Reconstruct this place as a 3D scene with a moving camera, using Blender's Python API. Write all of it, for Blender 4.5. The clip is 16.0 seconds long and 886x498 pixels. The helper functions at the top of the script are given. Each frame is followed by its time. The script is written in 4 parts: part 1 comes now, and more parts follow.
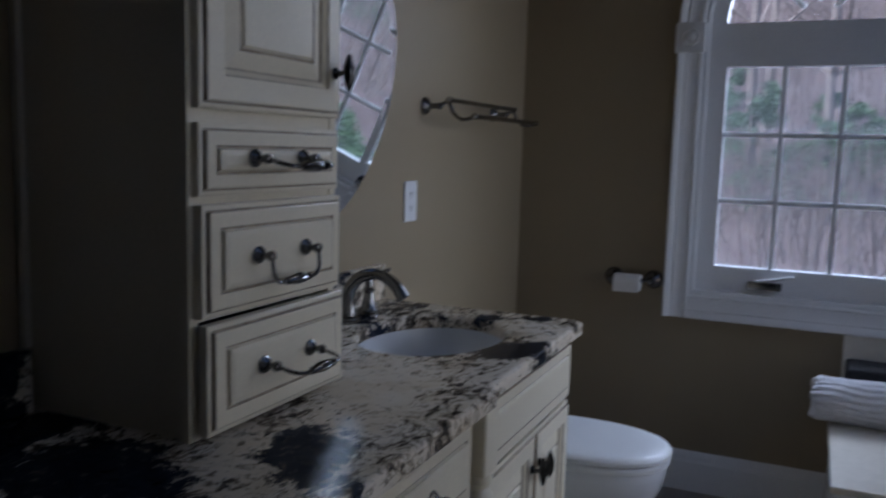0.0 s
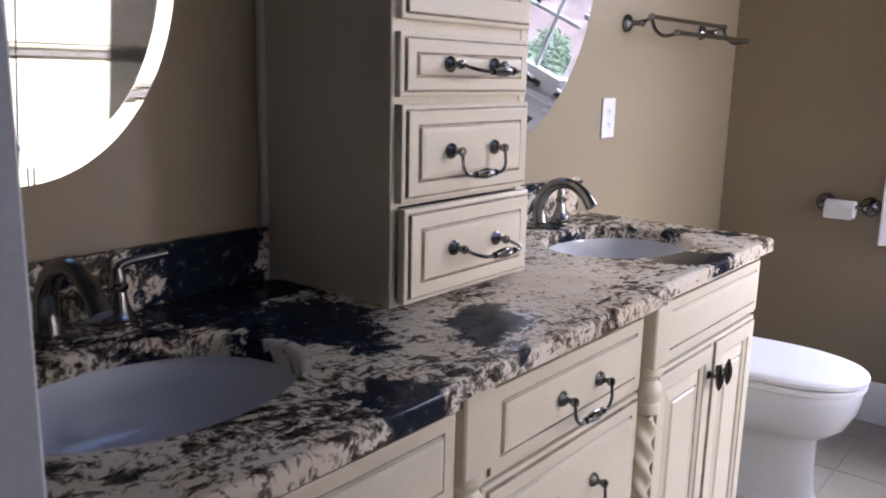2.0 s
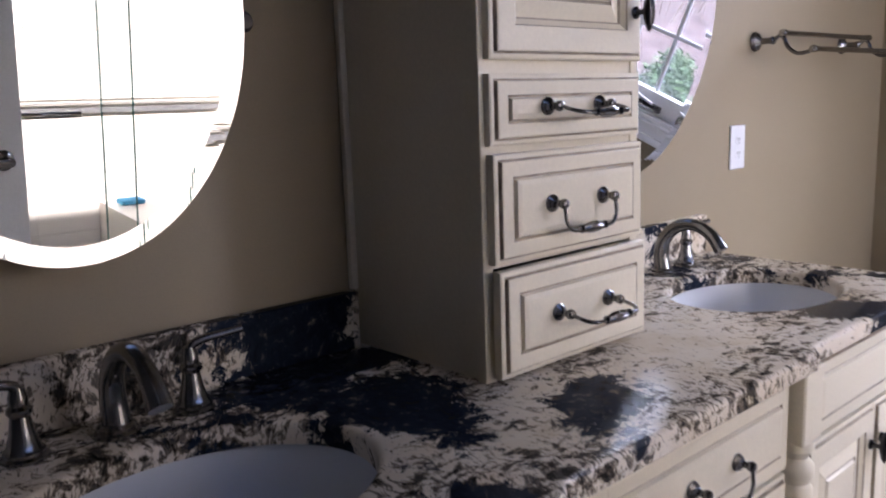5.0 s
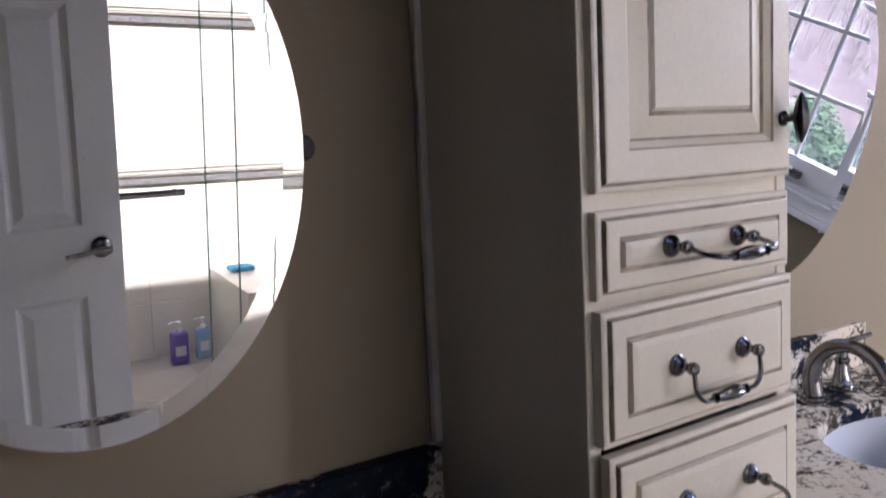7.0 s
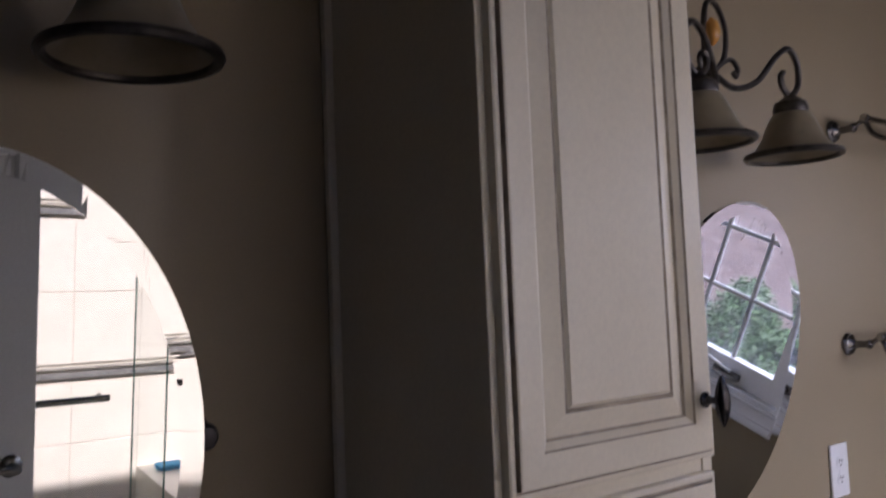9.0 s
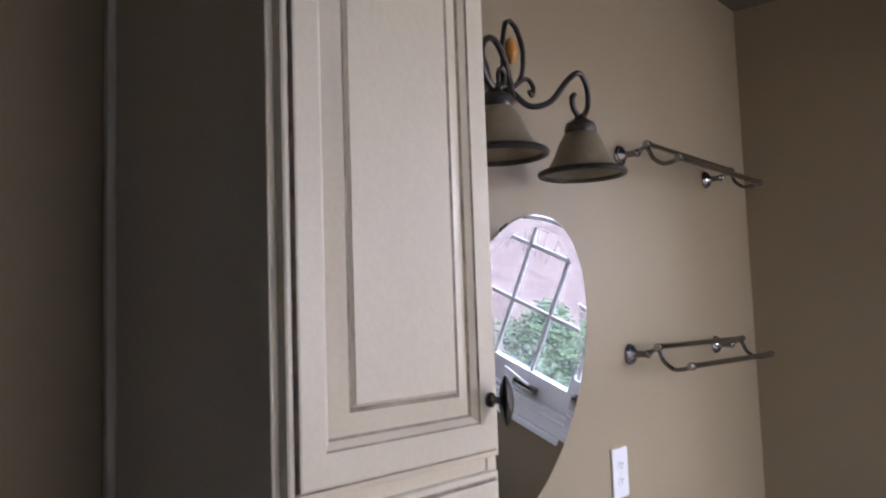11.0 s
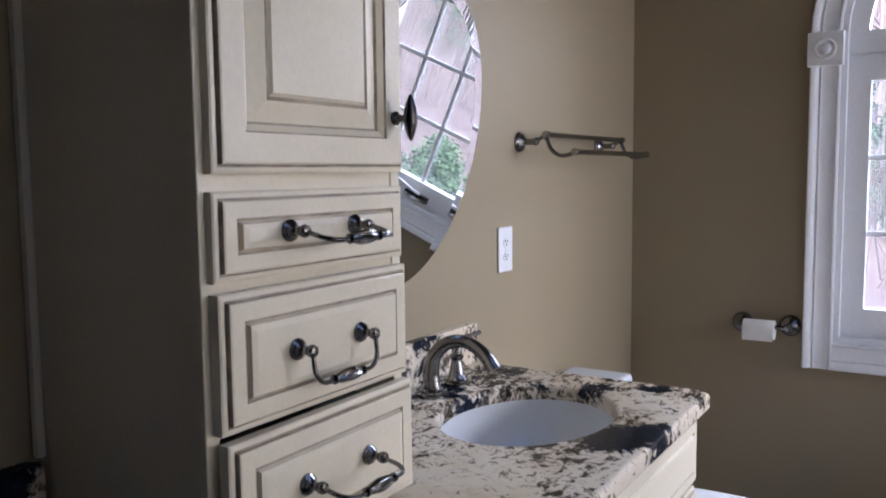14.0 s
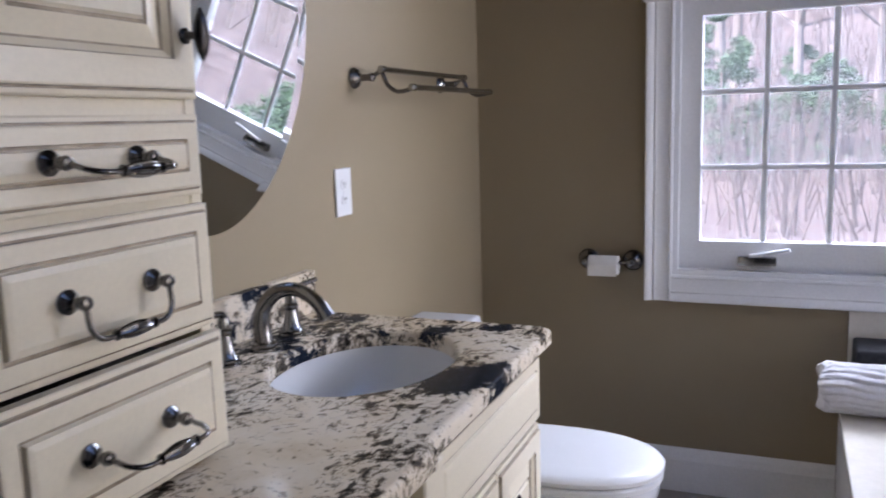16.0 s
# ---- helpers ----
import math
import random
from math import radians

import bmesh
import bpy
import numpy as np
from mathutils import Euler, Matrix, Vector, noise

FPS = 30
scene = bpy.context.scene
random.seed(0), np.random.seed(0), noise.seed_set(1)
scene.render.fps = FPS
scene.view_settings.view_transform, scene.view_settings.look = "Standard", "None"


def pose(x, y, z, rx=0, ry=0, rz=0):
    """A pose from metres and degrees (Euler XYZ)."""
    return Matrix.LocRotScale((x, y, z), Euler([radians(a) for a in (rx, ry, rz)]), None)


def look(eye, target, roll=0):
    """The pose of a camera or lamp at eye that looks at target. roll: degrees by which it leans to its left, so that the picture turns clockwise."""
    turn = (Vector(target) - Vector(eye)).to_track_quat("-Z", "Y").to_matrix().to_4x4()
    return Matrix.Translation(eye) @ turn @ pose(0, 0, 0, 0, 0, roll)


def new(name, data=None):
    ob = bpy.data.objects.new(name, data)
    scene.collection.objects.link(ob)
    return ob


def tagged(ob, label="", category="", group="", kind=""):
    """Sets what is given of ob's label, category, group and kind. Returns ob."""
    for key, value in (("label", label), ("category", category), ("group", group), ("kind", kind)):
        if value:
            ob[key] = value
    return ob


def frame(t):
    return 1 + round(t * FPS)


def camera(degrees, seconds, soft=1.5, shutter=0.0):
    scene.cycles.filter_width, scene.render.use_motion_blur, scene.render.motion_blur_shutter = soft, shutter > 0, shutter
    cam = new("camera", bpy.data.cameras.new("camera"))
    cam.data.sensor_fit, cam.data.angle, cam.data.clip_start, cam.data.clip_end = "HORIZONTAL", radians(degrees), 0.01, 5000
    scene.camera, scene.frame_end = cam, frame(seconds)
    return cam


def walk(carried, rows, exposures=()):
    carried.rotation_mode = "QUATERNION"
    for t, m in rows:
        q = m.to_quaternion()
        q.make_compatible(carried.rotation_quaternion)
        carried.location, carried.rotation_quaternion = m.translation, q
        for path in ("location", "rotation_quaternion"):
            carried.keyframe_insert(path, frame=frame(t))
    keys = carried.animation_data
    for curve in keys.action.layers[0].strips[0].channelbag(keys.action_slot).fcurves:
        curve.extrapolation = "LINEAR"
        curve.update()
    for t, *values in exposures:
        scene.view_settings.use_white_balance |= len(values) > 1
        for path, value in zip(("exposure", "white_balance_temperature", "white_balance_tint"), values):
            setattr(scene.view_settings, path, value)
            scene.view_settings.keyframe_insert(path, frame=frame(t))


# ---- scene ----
cam = camera(56.2, 16.0, 1.8, 0.5)
PATH = [
    (0, (-0.887, -1.112, 1.308), (0.925, -0.301, 1.064), 1.6),
    (0.5, (-0.887, -1.119, 1.296), (0.805, -0.112, 0.946), 1.5),
    (1, (-0.905, -1.145, 1.292), (0.711, -0.044, 0.873), 1.5),
    (1.5, (-0.953, -1.207, 1.285), (0.612, -0.041, 0.848), 1.6),
    (2, (-0.984, -1.238, 1.271), (0.538, -0.01, 0.854), 1.3),
    (2.5, (-1.017, -1.264, 1.255), (0.46, 0.012, 0.821), 0.9),
    (3, (-1.031, -1.29, 1.259), (0.43, 0.0, 0.809), 0.1),
    (3.2, (-1.03, -1.295, 1.26), (0.433, -0.008, 0.811), -0.1),
    (5.5, (-0.791, -1.103, 1.316), (0.496, 0.393, 0.994), -2.0),
    (6, (-0.763, -1.053, 1.341), (0.482, 0.483, 1.033), -1.8),
    (6.5, (-0.684, -1.027, 1.366), (0.453, 0.596, 1.099), -2.8),
    (7, (-0.644, -1.006, 1.413), (0.467, 0.639, 1.168), -2.9),
    (7.5, (-0.595, -1.012, 1.456), (0.489, 0.661, 1.295), -3.3),
    (8, (-0.588, -0.992, 1.475), (0.549, 0.653, 1.442), -2.6),
    (8.5, (-0.574, -0.999, 1.524), (0.588, 0.627, 1.579), -2.2),
    (9, (-0.578, -1.002, 1.559), (0.647, 0.573, 1.699), -2.3),
    (9.2, (-0.58, -1.005, 1.566), (0.676, 0.541, 1.747), -2.5),
    (11.3, (-0.541, -1.013, 1.514), (1.033, 0.212, 1.652), -2.0),
    (11.5, (-0.549, -1.02, 1.5), (1.043, 0.187, 1.598), -1.9),
    (12, (-0.556, -1.022, 1.468), (1.069, 0.142, 1.489), -1.7),
    (12.5, (-0.574, -1.031, 1.439), (1.078, 0.095, 1.392), -1.5),
    (13, (-0.59, -1.036, 1.412), (1.08, 0.06, 1.319), -1.2),
    (13.5, (-0.603, -1.026, 1.372), (1.082, 0.042, 1.232), -0.8),
    (14, (-0.622, -1.031, 1.351), (1.068, 0.022, 1.167), -0.6),
    (14.5, (-0.626, -1.032, 1.329), (1.076, -0.009, 1.099), -0.7),
    (15, (-0.616, -1.042, 1.316), (1.109, -0.065, 1.049), -1.1),
    (15.5, (-0.579, -1.054, 1.311), (1.19, -0.17, 1.011), -1.3),
    (16, (-0.506, -1.043, 1.314), (1.319, -0.282, 1.01), -1.7),
]
# the light meter: dark at first, then steady
EXPOSURES = [(0.0, 0.55, 5450, 18), (0.3, 1.15, 5800, 20), (0.5, 1.55, 6050, 23), (0.7, 1.85, 6100, 24)]
EXPOSURES += [(1.0, 2.1, 6150, 27), (1.5, 2.35, 6150, 28), (3.0, 2.58, 6100, 29), (5.5, 2.25, 6050, 30), (7.0, 2.18, 6000, 30), (9.0, 1.4, 6150, 32), (11.5, 2.45, 6000, 26), (12.5, 2.52, 5950, 25), (14.0, 2.15, 5950, 23), (15.0, 2.28, 6050, 24), (16.0, 2.1, 6050, 24)]
walk(cam, [(t, look(e, g, r)) for t, e, g, r in PATH], EXPOSURES)

# ---- light ----
SUN = (-0.30, 0.42, 0.86)            # towards the sun
world = bpy.data.worlds.new("sky")
scene.world = world
world.use_nodes = True
wn = world.node_tree.nodes
sky = wn.new("ShaderNodeTexSky")
sky.sky_type, sky.sun_disc = "NISHITA", False
sky.sun_elevation = math.asin(Vector(SUN).normalized().z)
sky.sun_rotation = math.atan2(SUN[0], SUN[1])
world.node_tree.links.new(sky.outputs[0], wn["Background"].inputs[0])
wn["Background"].inputs[1].default_value = 0.15
sun_data = bpy.data.lights.new("sun", "SUN")
sun_data.energy, sun_data.angle, sun_data.color = 5.0, radians(0.6), (1.0, 0.95, 0.87)
sun = new("sun", sun_data)
sun.matrix_world = look(SUN, (0, 0, 0))


def area(name, eye, target, w, h, watts, colour, spread=180):
    d = bpy.data.lights.new(name, "AREA")
    d.shape, d.size, d.size_y, d.energy, d.color = "RECTANGLE", w, h, watts, colour
    d.spread = radians(spread)
    o = new(name, d)
    o.matrix_world = look(eye, target)
    return o


area("window_daylight", (3.5, -1.4, 2.5), (0.6, -0.6, 1.0), 1.8, 1.2, 36, (0.82, 0.915, 1.0), 140)
# fill lamp outside an unseen, added south window; lifts the south-facing fronts
area("south_fill", (2.05, -3.6, 1.7), (1.0, -0.2, 1.15), 0.7, 1.2, 4.0, (0.9, 0.95, 1.0), 75)


# ---- materials ----
def material(name, colour, rough=0.5, metal=0.0, coat=0.0):
    m = bpy.data.materials.new(name)
    m.use_nodes = True
    b = m.node_tree.nodes["Principled BSDF"]
    b.inputs["Base Color"].default_value = (*colour, 1)
    b.inputs["Roughness"].default_value = rough
    b.inputs["Metallic"].default_value = metal
    b.inputs["Coat Weight"].default_value = coat
    m.diffuse_color = (*colour, 1)
    return m


def nodes_of(m):
    return m.node_tree.nodes, m.node_tree.links, m.node_tree.nodes["Principled BSDF"]


def noise_tex(m, scale, detail=4.0, rough=0.55, stretch=None):
    n, l, b = nodes_of(m)
    co = n.new("ShaderNodeTexCoord")
    tex = n.new("ShaderNodeTexNoise")
    tex.inputs["Scale"].default_value, tex.inputs["Detail"].default_value = scale, detail
    tex.inputs["Roughness"].default_value = rough
    if stretch:
        mp = n.new("ShaderNodeMapping")
        mp.inputs["Scale"].default_value = stretch
        l.new(co.outputs["Object"], mp.inputs[0])
        l.new(mp.outputs[0], tex.inputs["Vector"])
    else:
        l.new(co.outputs["Object"], tex.inputs["Vector"])
    return tex


def ramp(m, source, stops):
    n, l, b = nodes_of(m)
    r = n.new("ShaderNodeValToRGB")
    while len(r.color_ramp.elements) < len(stops):
        r.color_ramp.elements.new(0.5)
    for e, (p, c) in zip(r.color_ramp.elements, stops):
        e.position, e.color = p, (*c, 1)
    l.new(source, r.inputs[0])
    return r.outputs[0]


def mixed(m, fac, a, b_, mode="MIX"):
    n, l, b = nodes_of(m)
    x = n.new("ShaderNodeMix")
    x.data_type, x.blend_type = "RGBA", mode
    for sock, v in ((x.inputs[0], fac), (x.inputs[6], a), (x.inputs[7], b_)):
        if isinstance(v, (int, float)):
            sock.default_value = v
        elif isinstance(v, tuple):
            sock.default_value = (*v, 1)
        else:
            l.new(v, sock)
    return x.outputs[2]


def bumped(m, source, strength, distance):
    n, l, b = nodes_of(m)
    bp = n.new("ShaderNodeBump")
    bp.inputs["Strength"].default_value, bp.inputs["Distance"].default_value = strength, distance
    l.new(source, bp.inputs["Height"])
    l.new(bp.outputs[0], b.inputs["Normal"])


def tinted(m, scale, lo, hi, rough=None, bump=0.0, fine=None, stretch=None, distance=0.002):
    """Variation at two scales in colour, gloss and relief."""
    n, l, b = nodes_of(m)
    t = noise_tex(m, scale, 5, 0.6, stretch)
    c = ramp(m, t.outputs["Fac"], [(0.3, lo), (0.7, hi)])
    if fine:
        f = noise_tex(m, fine, 3, 0.6)
        g = ramp(m, f.outputs["Fac"], [(0.3, (0.93, 0.93, 0.93)), (0.7, (1.0, 1.0, 1.0))])
        c = mixed(m, 1.0, c, g, "MULTIPLY")
        if bump:
            bumped(m, f.outputs["Fac"], bump, distance)
    elif bump:
        bumped(m, t.outputs["Fac"], bump, distance)
    l.new(c, b.inputs["Base Color"])
    if rough:
        rr = n.new("ShaderNodeMapRange")
        rr.inputs["To Min"].default_value, rr.inputs["To Max"].default_value = rough
        l.new(t.outputs["Fac"], rr.inputs[0])
        l.new(rr.outputs[0], b.inputs["Roughness"])
    return m


wall_paint = tinted(material("taupe_wall_paint", (0.295, 0.235, 0.146), 0.6), 1.6, (0.28, 0.223, 0.138), (0.31, 0.247, 0.154), (0.5, 0.62), 0.12, 260, distance=0.001)
# far darker than the walls, so the unseen ceiling bounces little light down
low_bounce_ceiling = tinted(material("low_bounce_ceiling", (0.13, 0.108, 0.075), 0.8), 2, (0.12, 0.1, 0.07), (0.14, 0.116, 0.08), None, 0.1, 200)
trim_paint = tinted(material("white_trim_paint", (0.86, 0.86, 0.86), 0.35), 3, (0.84, 0.84, 0.845), (0.88, 0.88, 0.88), (0.28, 0.42), 0.05, 120)
cabinet_paint = tinted(material("cream_cabinet_paint", (0.77, 0.70, 0.55), 0.35), 4, (0.75, 0.682, 0.528), (0.79, 0.722, 0.568), (0.28, 0.4), 0.06, 150, distance=0.001)
glaze = tinted(material("brown_glaze", (0.36, 0.3, 0.21), 0.45), 30, (0.24, 0.19, 0.13), (0.52, 0.45, 0.33), None)
# near-black colour that paints the shade inside the cabinet and open drawer
shadow_gap = material("cabinet_inside_shade", (0.06, 0.05, 0.045), 0.8)
chrome = tinted(material("brushed_nickel", (0.27, 0.265, 0.26), 0.22, 1.0), 350, (0.23, 0.225, 0.222), (0.3, 0.295, 0.29), (0.17, 0.23))
bar_nickel = tinted(material("bright_nickel", (0.42, 0.42, 0.42), 0.16, 1.0), 350, (0.38, 0.38, 0.38), (0.46, 0.46, 0.46), (0.12, 0.18))
pewter = tinted(material("antique_pewter", (0.17, 0.165, 0.165), 0.25, 1.0), 220, (0.12, 0.117, 0.118), (0.25, 0.245, 0.246), (0.12, 0.2))
# pewter darkened almost to black: the knobs' backlit side put into the colour
backlit_knob = tinted(material("backlit_pewter", (0.06, 0.058, 0.058), 0.28, 1.0), 220, (0.045, 0.043, 0.043), (0.10, 0.097, 0.097), (0.2, 0.3))
iron = tinted(material("aged_bronze", (0.05, 0.045, 0.04), 0.4, 0.8), 60, (0.035, 0.032, 0.03), (0.09, 0.08, 0.07), (0.3, 0.5))
basin_glaze = tinted(material("grey_white_porcelain", (0.7, 0.71, 0.72), 0.12, 0, 0.3), 3, (0.68, 0.695, 0.71), (0.72, 0.735, 0.75), (0.08, 0.14))
porcelain = tinted(material("white_porcelain", (0.72, 0.74, 0.77), 0.12, 0, 0.4), 3, (0.64, 0.66, 0.70), (0.69, 0.71, 0.745), (0.08, 0.14))
plastic = tinted(material("white_plastic", (0.74, 0.75, 0.76), 0.3), 6, (0.72, 0.73, 0.745), (0.76, 0.77, 0.78), (0.25, 0.35))
dark_slot = material("socket_slot", (0.03, 0.03, 0.03), 0.6)
paper = tinted(material("toilet_paper", (0.8, 0.78, 0.74), 0.95), 40, (0.77, 0.75, 0.71), (0.83, 0.81, 0.78), None, 0.3, 300)
towel_cloth = tinted(material("white_terry_cloth", (0.75, 0.74, 0.76), 0.95), 60, (0.7, 0.69, 0.71), (0.8, 0.79, 0.81), None, 0.8, 500, distance=0.003)
black_cloth = tinted(material("black_woven_basket", (0.02, 0.02, 0.022), 0.85), 80, (0.012, 0.012, 0.014), (0.03, 0.03, 0.033), None, 0.6, 300)
floor_tile_mat = tinted(material("beige_floor_tile", (0.42, 0.37, 0.305), 0.35), 6, (0.38, 0.33, 0.27), (0.46, 0.41, 0.345), (0.25, 0.45), 0.08, 60)
grout = tinted(material("grout", (0.42, 0.38, 0.32), 0.9), 40, (0.38, 0.34, 0.29), (0.46, 0.42, 0.36), None)
pale_grout = tinted(material("pale_grout", (0.6, 0.55, 0.45), 0.9), 40, (0.56, 0.51, 0.42), (0.64, 0.59, 0.48), None)
shower_tile_mat = tinted(material("cream_wall_tile", (0.78, 0.73, 0.63), 0.25), 5, (0.75, 0.7, 0.6), (0.81, 0.76, 0.66), (0.15, 0.3), 0.05, 40)
mosaic = tinted(material("dark_mosaic_tile", (0.16, 0.15, 0.14), 0.25), 120, (0.07, 0.07, 0.07), (0.33, 0.32, 0.3), (0.15, 0.3))
fiberglass = tinted(material("almond_tub", (0.62, 0.56, 0.44), 0.2), 4, (0.6, 0.54, 0.42), (0.64, 0.58, 0.46), (0.15, 0.25))
purple = tinted(material("purple_bottle_plastic", (0.14, 0.07, 0.38), 0.3), 20, (0.12, 0.06, 0.34), (0.16, 0.08, 0.42), None)
blue = tinted(material("blue_sponge", (0.05, 0.35, 0.6), 0.8), 80, (0.04, 0.3, 0.52), (0.06, 0.4, 0.68), None, 0.5, 200)
clear_blue = material("blue_bottle_plastic", (0.25, 0.42, 0.65), 0.25)
mahogany = tinted(material("dark_red_towel_cloth", (0.14, 0.035, 0.03), 0.85), 40, (0.11, 0.025, 0.022), (0.17, 0.045, 0.04), None, 0.5, 300)
amber = material("amber_glass_bead", (0.55, 0.26, 0.06), 0.15)
# near-black so the unseen hall and west wall throw back little light
low_bounce_dark = tinted(material("low_bounce_dark", (0.05, 0.045, 0.042), 0.7), 2, (0.045, 0.04, 0.038), (0.055, 0.05, 0.046), None, 0.1, 200)

shade_glass = material("tan_alabaster_glass", (0.30, 0.25, 0.17), 0.35)
tinted(shade_glass, 14, (0.17, 0.14, 0.09), (0.28, 0.235, 0.16), (0.25, 0.4))
nodes_of(shade_glass)[2].inputs["Subsurface Weight"].default_value = 0.0

frosted = material("frosted_bulb_glass", (0.35, 0.35, 0.35), 0.4)
mirror_mat = material("silvered_mirror", (0.79, 0.81, 0.8), 0.008, 1.0)


def glass_material(name, colour, rough=0.0, share=0.12):
    """Thin pane: mostly see-through, with gloss at grazing angles."""
    m = bpy.data.materials.new(name)
    m.use_nodes = True
    n, l = m.node_tree.nodes, m.node_tree.links
    n.remove(n["Principled BSDF"])
    tr, gl, mx, fr = n.new("ShaderNodeBsdfTransparent"), n.new("ShaderNodeBsdfGlossy"), n.new("ShaderNodeMixShader"), n.new("ShaderNodeFresnel")
    tr.inputs[0].default_value = (*colour, 1)
    gl.inputs["Roughness"].default_value = rough
    fr.inputs[0].default_value = 1.45
    l.new(fr.outputs[0], mx.inputs[0])
    l.new(tr.outputs[0], mx.inputs[1])
    l.new(gl.outputs[0], mx.inputs[2])
    l.new(mx.outputs[0], n["Material Output"].inputs[0])
    return m


pane_glass = glass_material("window_glass", (0.97, 0.98, 0.98))
shower_glass = glass_material("shower_glass", (0.975, 0.99, 0.985))
glass_edge = material("green_glass_edge", (0.08, 0.2, 0.17), 0.15)


def granite():
    """Cream granite with blue-black fields, brown and grey veins."""
    m = material("cream_black_granite", (0.6, 0.52, 0.4), 0.17)
    n, l, b = nodes_of(m)
    b.inputs["Specular IOR Level"].default_value = 0.27
    b.inputs["IOR"].default_value = 1.2
    co = n.new("ShaderNodeTexCoord")
    warp = n.new("ShaderNodeTexNoise")
    warp.inputs["Scale"].default_value, warp.inputs["Detail"].default_value = 9, 4
    l.new(co.outputs["Object"], warp.inputs["Vector"])
    add = n.new("ShaderNodeVectorMath")
    add.operation = "MULTIPLY_ADD"
    add.inputs[1].default_value = (0.09, 0.09, 0.09)
    l.new(warp.outputs["Color"], add.inputs[0])
    l.new(co.outputs["Object"], add.inputs[2])

    def tex(scale, detail, rough, stretch=None):
        t = n.new("ShaderNodeTexNoise")
        t.inputs["Scale"].default_value, t.inputs["Detail"].default_value, t.inputs["Roughness"].default_value = scale, detail, rough
        if stretch:
            mp = n.new("ShaderNodeMapping")
            mp.inputs["Scale"].default_value = stretch
            mp.inputs["Rotation"].default_value = (0, 0, 0.5)
            l.new(add.outputs[0], mp.inputs[0])
            l.new(mp.outputs[0], t.inputs["Vector"])
        else:
            l.new(add.outputs[0], t.inputs["Vector"])
        return t.outputs["Fac"]

    cream = ramp(m, tex(6, 6, 0.6), [(0.25, (0.50, 0.40, 0.27)), (0.42, (0.66, 0.575, 0.44)), (0.6, (0.72, 0.66, 0.56)), (0.8, (0.56, 0.48, 0.38))])
    # dark strokes that run one way, dense in some places and sparse in others
    dense = n.new("ShaderNodeMapRange")
    dense.inputs["From Min"].default_value, dense.inputs["From Max"].default_value = 0.36, 0.62
    dense.inputs["To Min"].default_value, dense.inputs["To Max"].default_value = -0.01, 0.125
    l.new(tex(4.2, 3, 0.5), dense.inputs[0])
    base = cream
    for scale, stretch, c0, c1, amount in ((34, (0.8, 1.7, 1.0), (0.05, 0.05, 0.052), (0.3, 0.27, 0.245), 0.95), (78, (1.6, 0.8, 1.0), (0.12, 0.115, 0.115), (0.46, 0.43, 0.4), 0.9)):
        shift = n.new("ShaderNodeMath")
        shift.operation = "SUBTRACT"
        l.new(tex(scale, 8, 0.64, stretch), shift.inputs[0])
        l.new(dense.outputs[0], shift.inputs[1])
        stroke = ramp(m, shift.outputs[0], [(0.31, c0), (0.365, c1), (0.405, (1, 1, 1))])
        base = mixed(m, amount, base, stroke, "MULTIPLY")
    # faint rusty stain
    stain = ramp(m, tex(3.1, 4, 0.6), [(0.45, (1, 1, 1)), (0.7, (0.9, 0.82, 0.72))])
    base = mixed(m, 0.6, base, stain, "MULTIPLY")
    dark = ramp(m, tex(46, 7, 0.74), [(0.33, (0.005, 0.008, 0.014)), (0.575, (0.016, 0.021, 0.033)), (0.64, (0.08, 0.075, 0.068)), (0.75, (0.34, 0.28, 0.2))])
    # the black fields: one wide one between basin and tower, small ones elsewhere
    sep = n.new("ShaderNodeSeparateXYZ")
    l.new(co.outputs["Object"], sep.inputs[0])

    def bump_field(cx, cy, r, strength):
        d = n.new("ShaderNodeVectorMath")
        d.operation = "DISTANCE"
        flat = n.new("ShaderNodeCombineXYZ")
        l.new(sep.outputs[0], flat.inputs[0])
        l.new(sep.outputs[1], flat.inputs[1])
        l.new(flat.outputs[0], d.inputs[0])
        d.inputs[1].default_value = (cx, cy, 0)
        mr = n.new("ShaderNodeMapRange")
        mr.inputs["From Min"].default_value, mr.inputs["From Max"].default_value = 0, r
        mr.inputs["To Min"].default_value, mr.inputs["To Max"].default_value = strength, 0.0
        l.new(d.outputs["Value"], mr.inputs[0])
        return mr.outputs[0]

    total = tex(6.5, 12, 0.78)
    for cx, cy, r, strength in GRANITE_FIELDS:
        s = n.new("ShaderNodeMath")
        s.operation = "ADD"
        l.new(total, s.inputs[0])
        l.new(bump_field(cx, cy, r, strength), s.inputs[1])
        total = s.outputs[0]
    mask = ramp(m, total, [(0.595, (0, 0, 0)), (0.618, (1, 1, 1))])
    l.new(mixed(m, mask, base, dark), b.inputs["Base Color"])
    return m


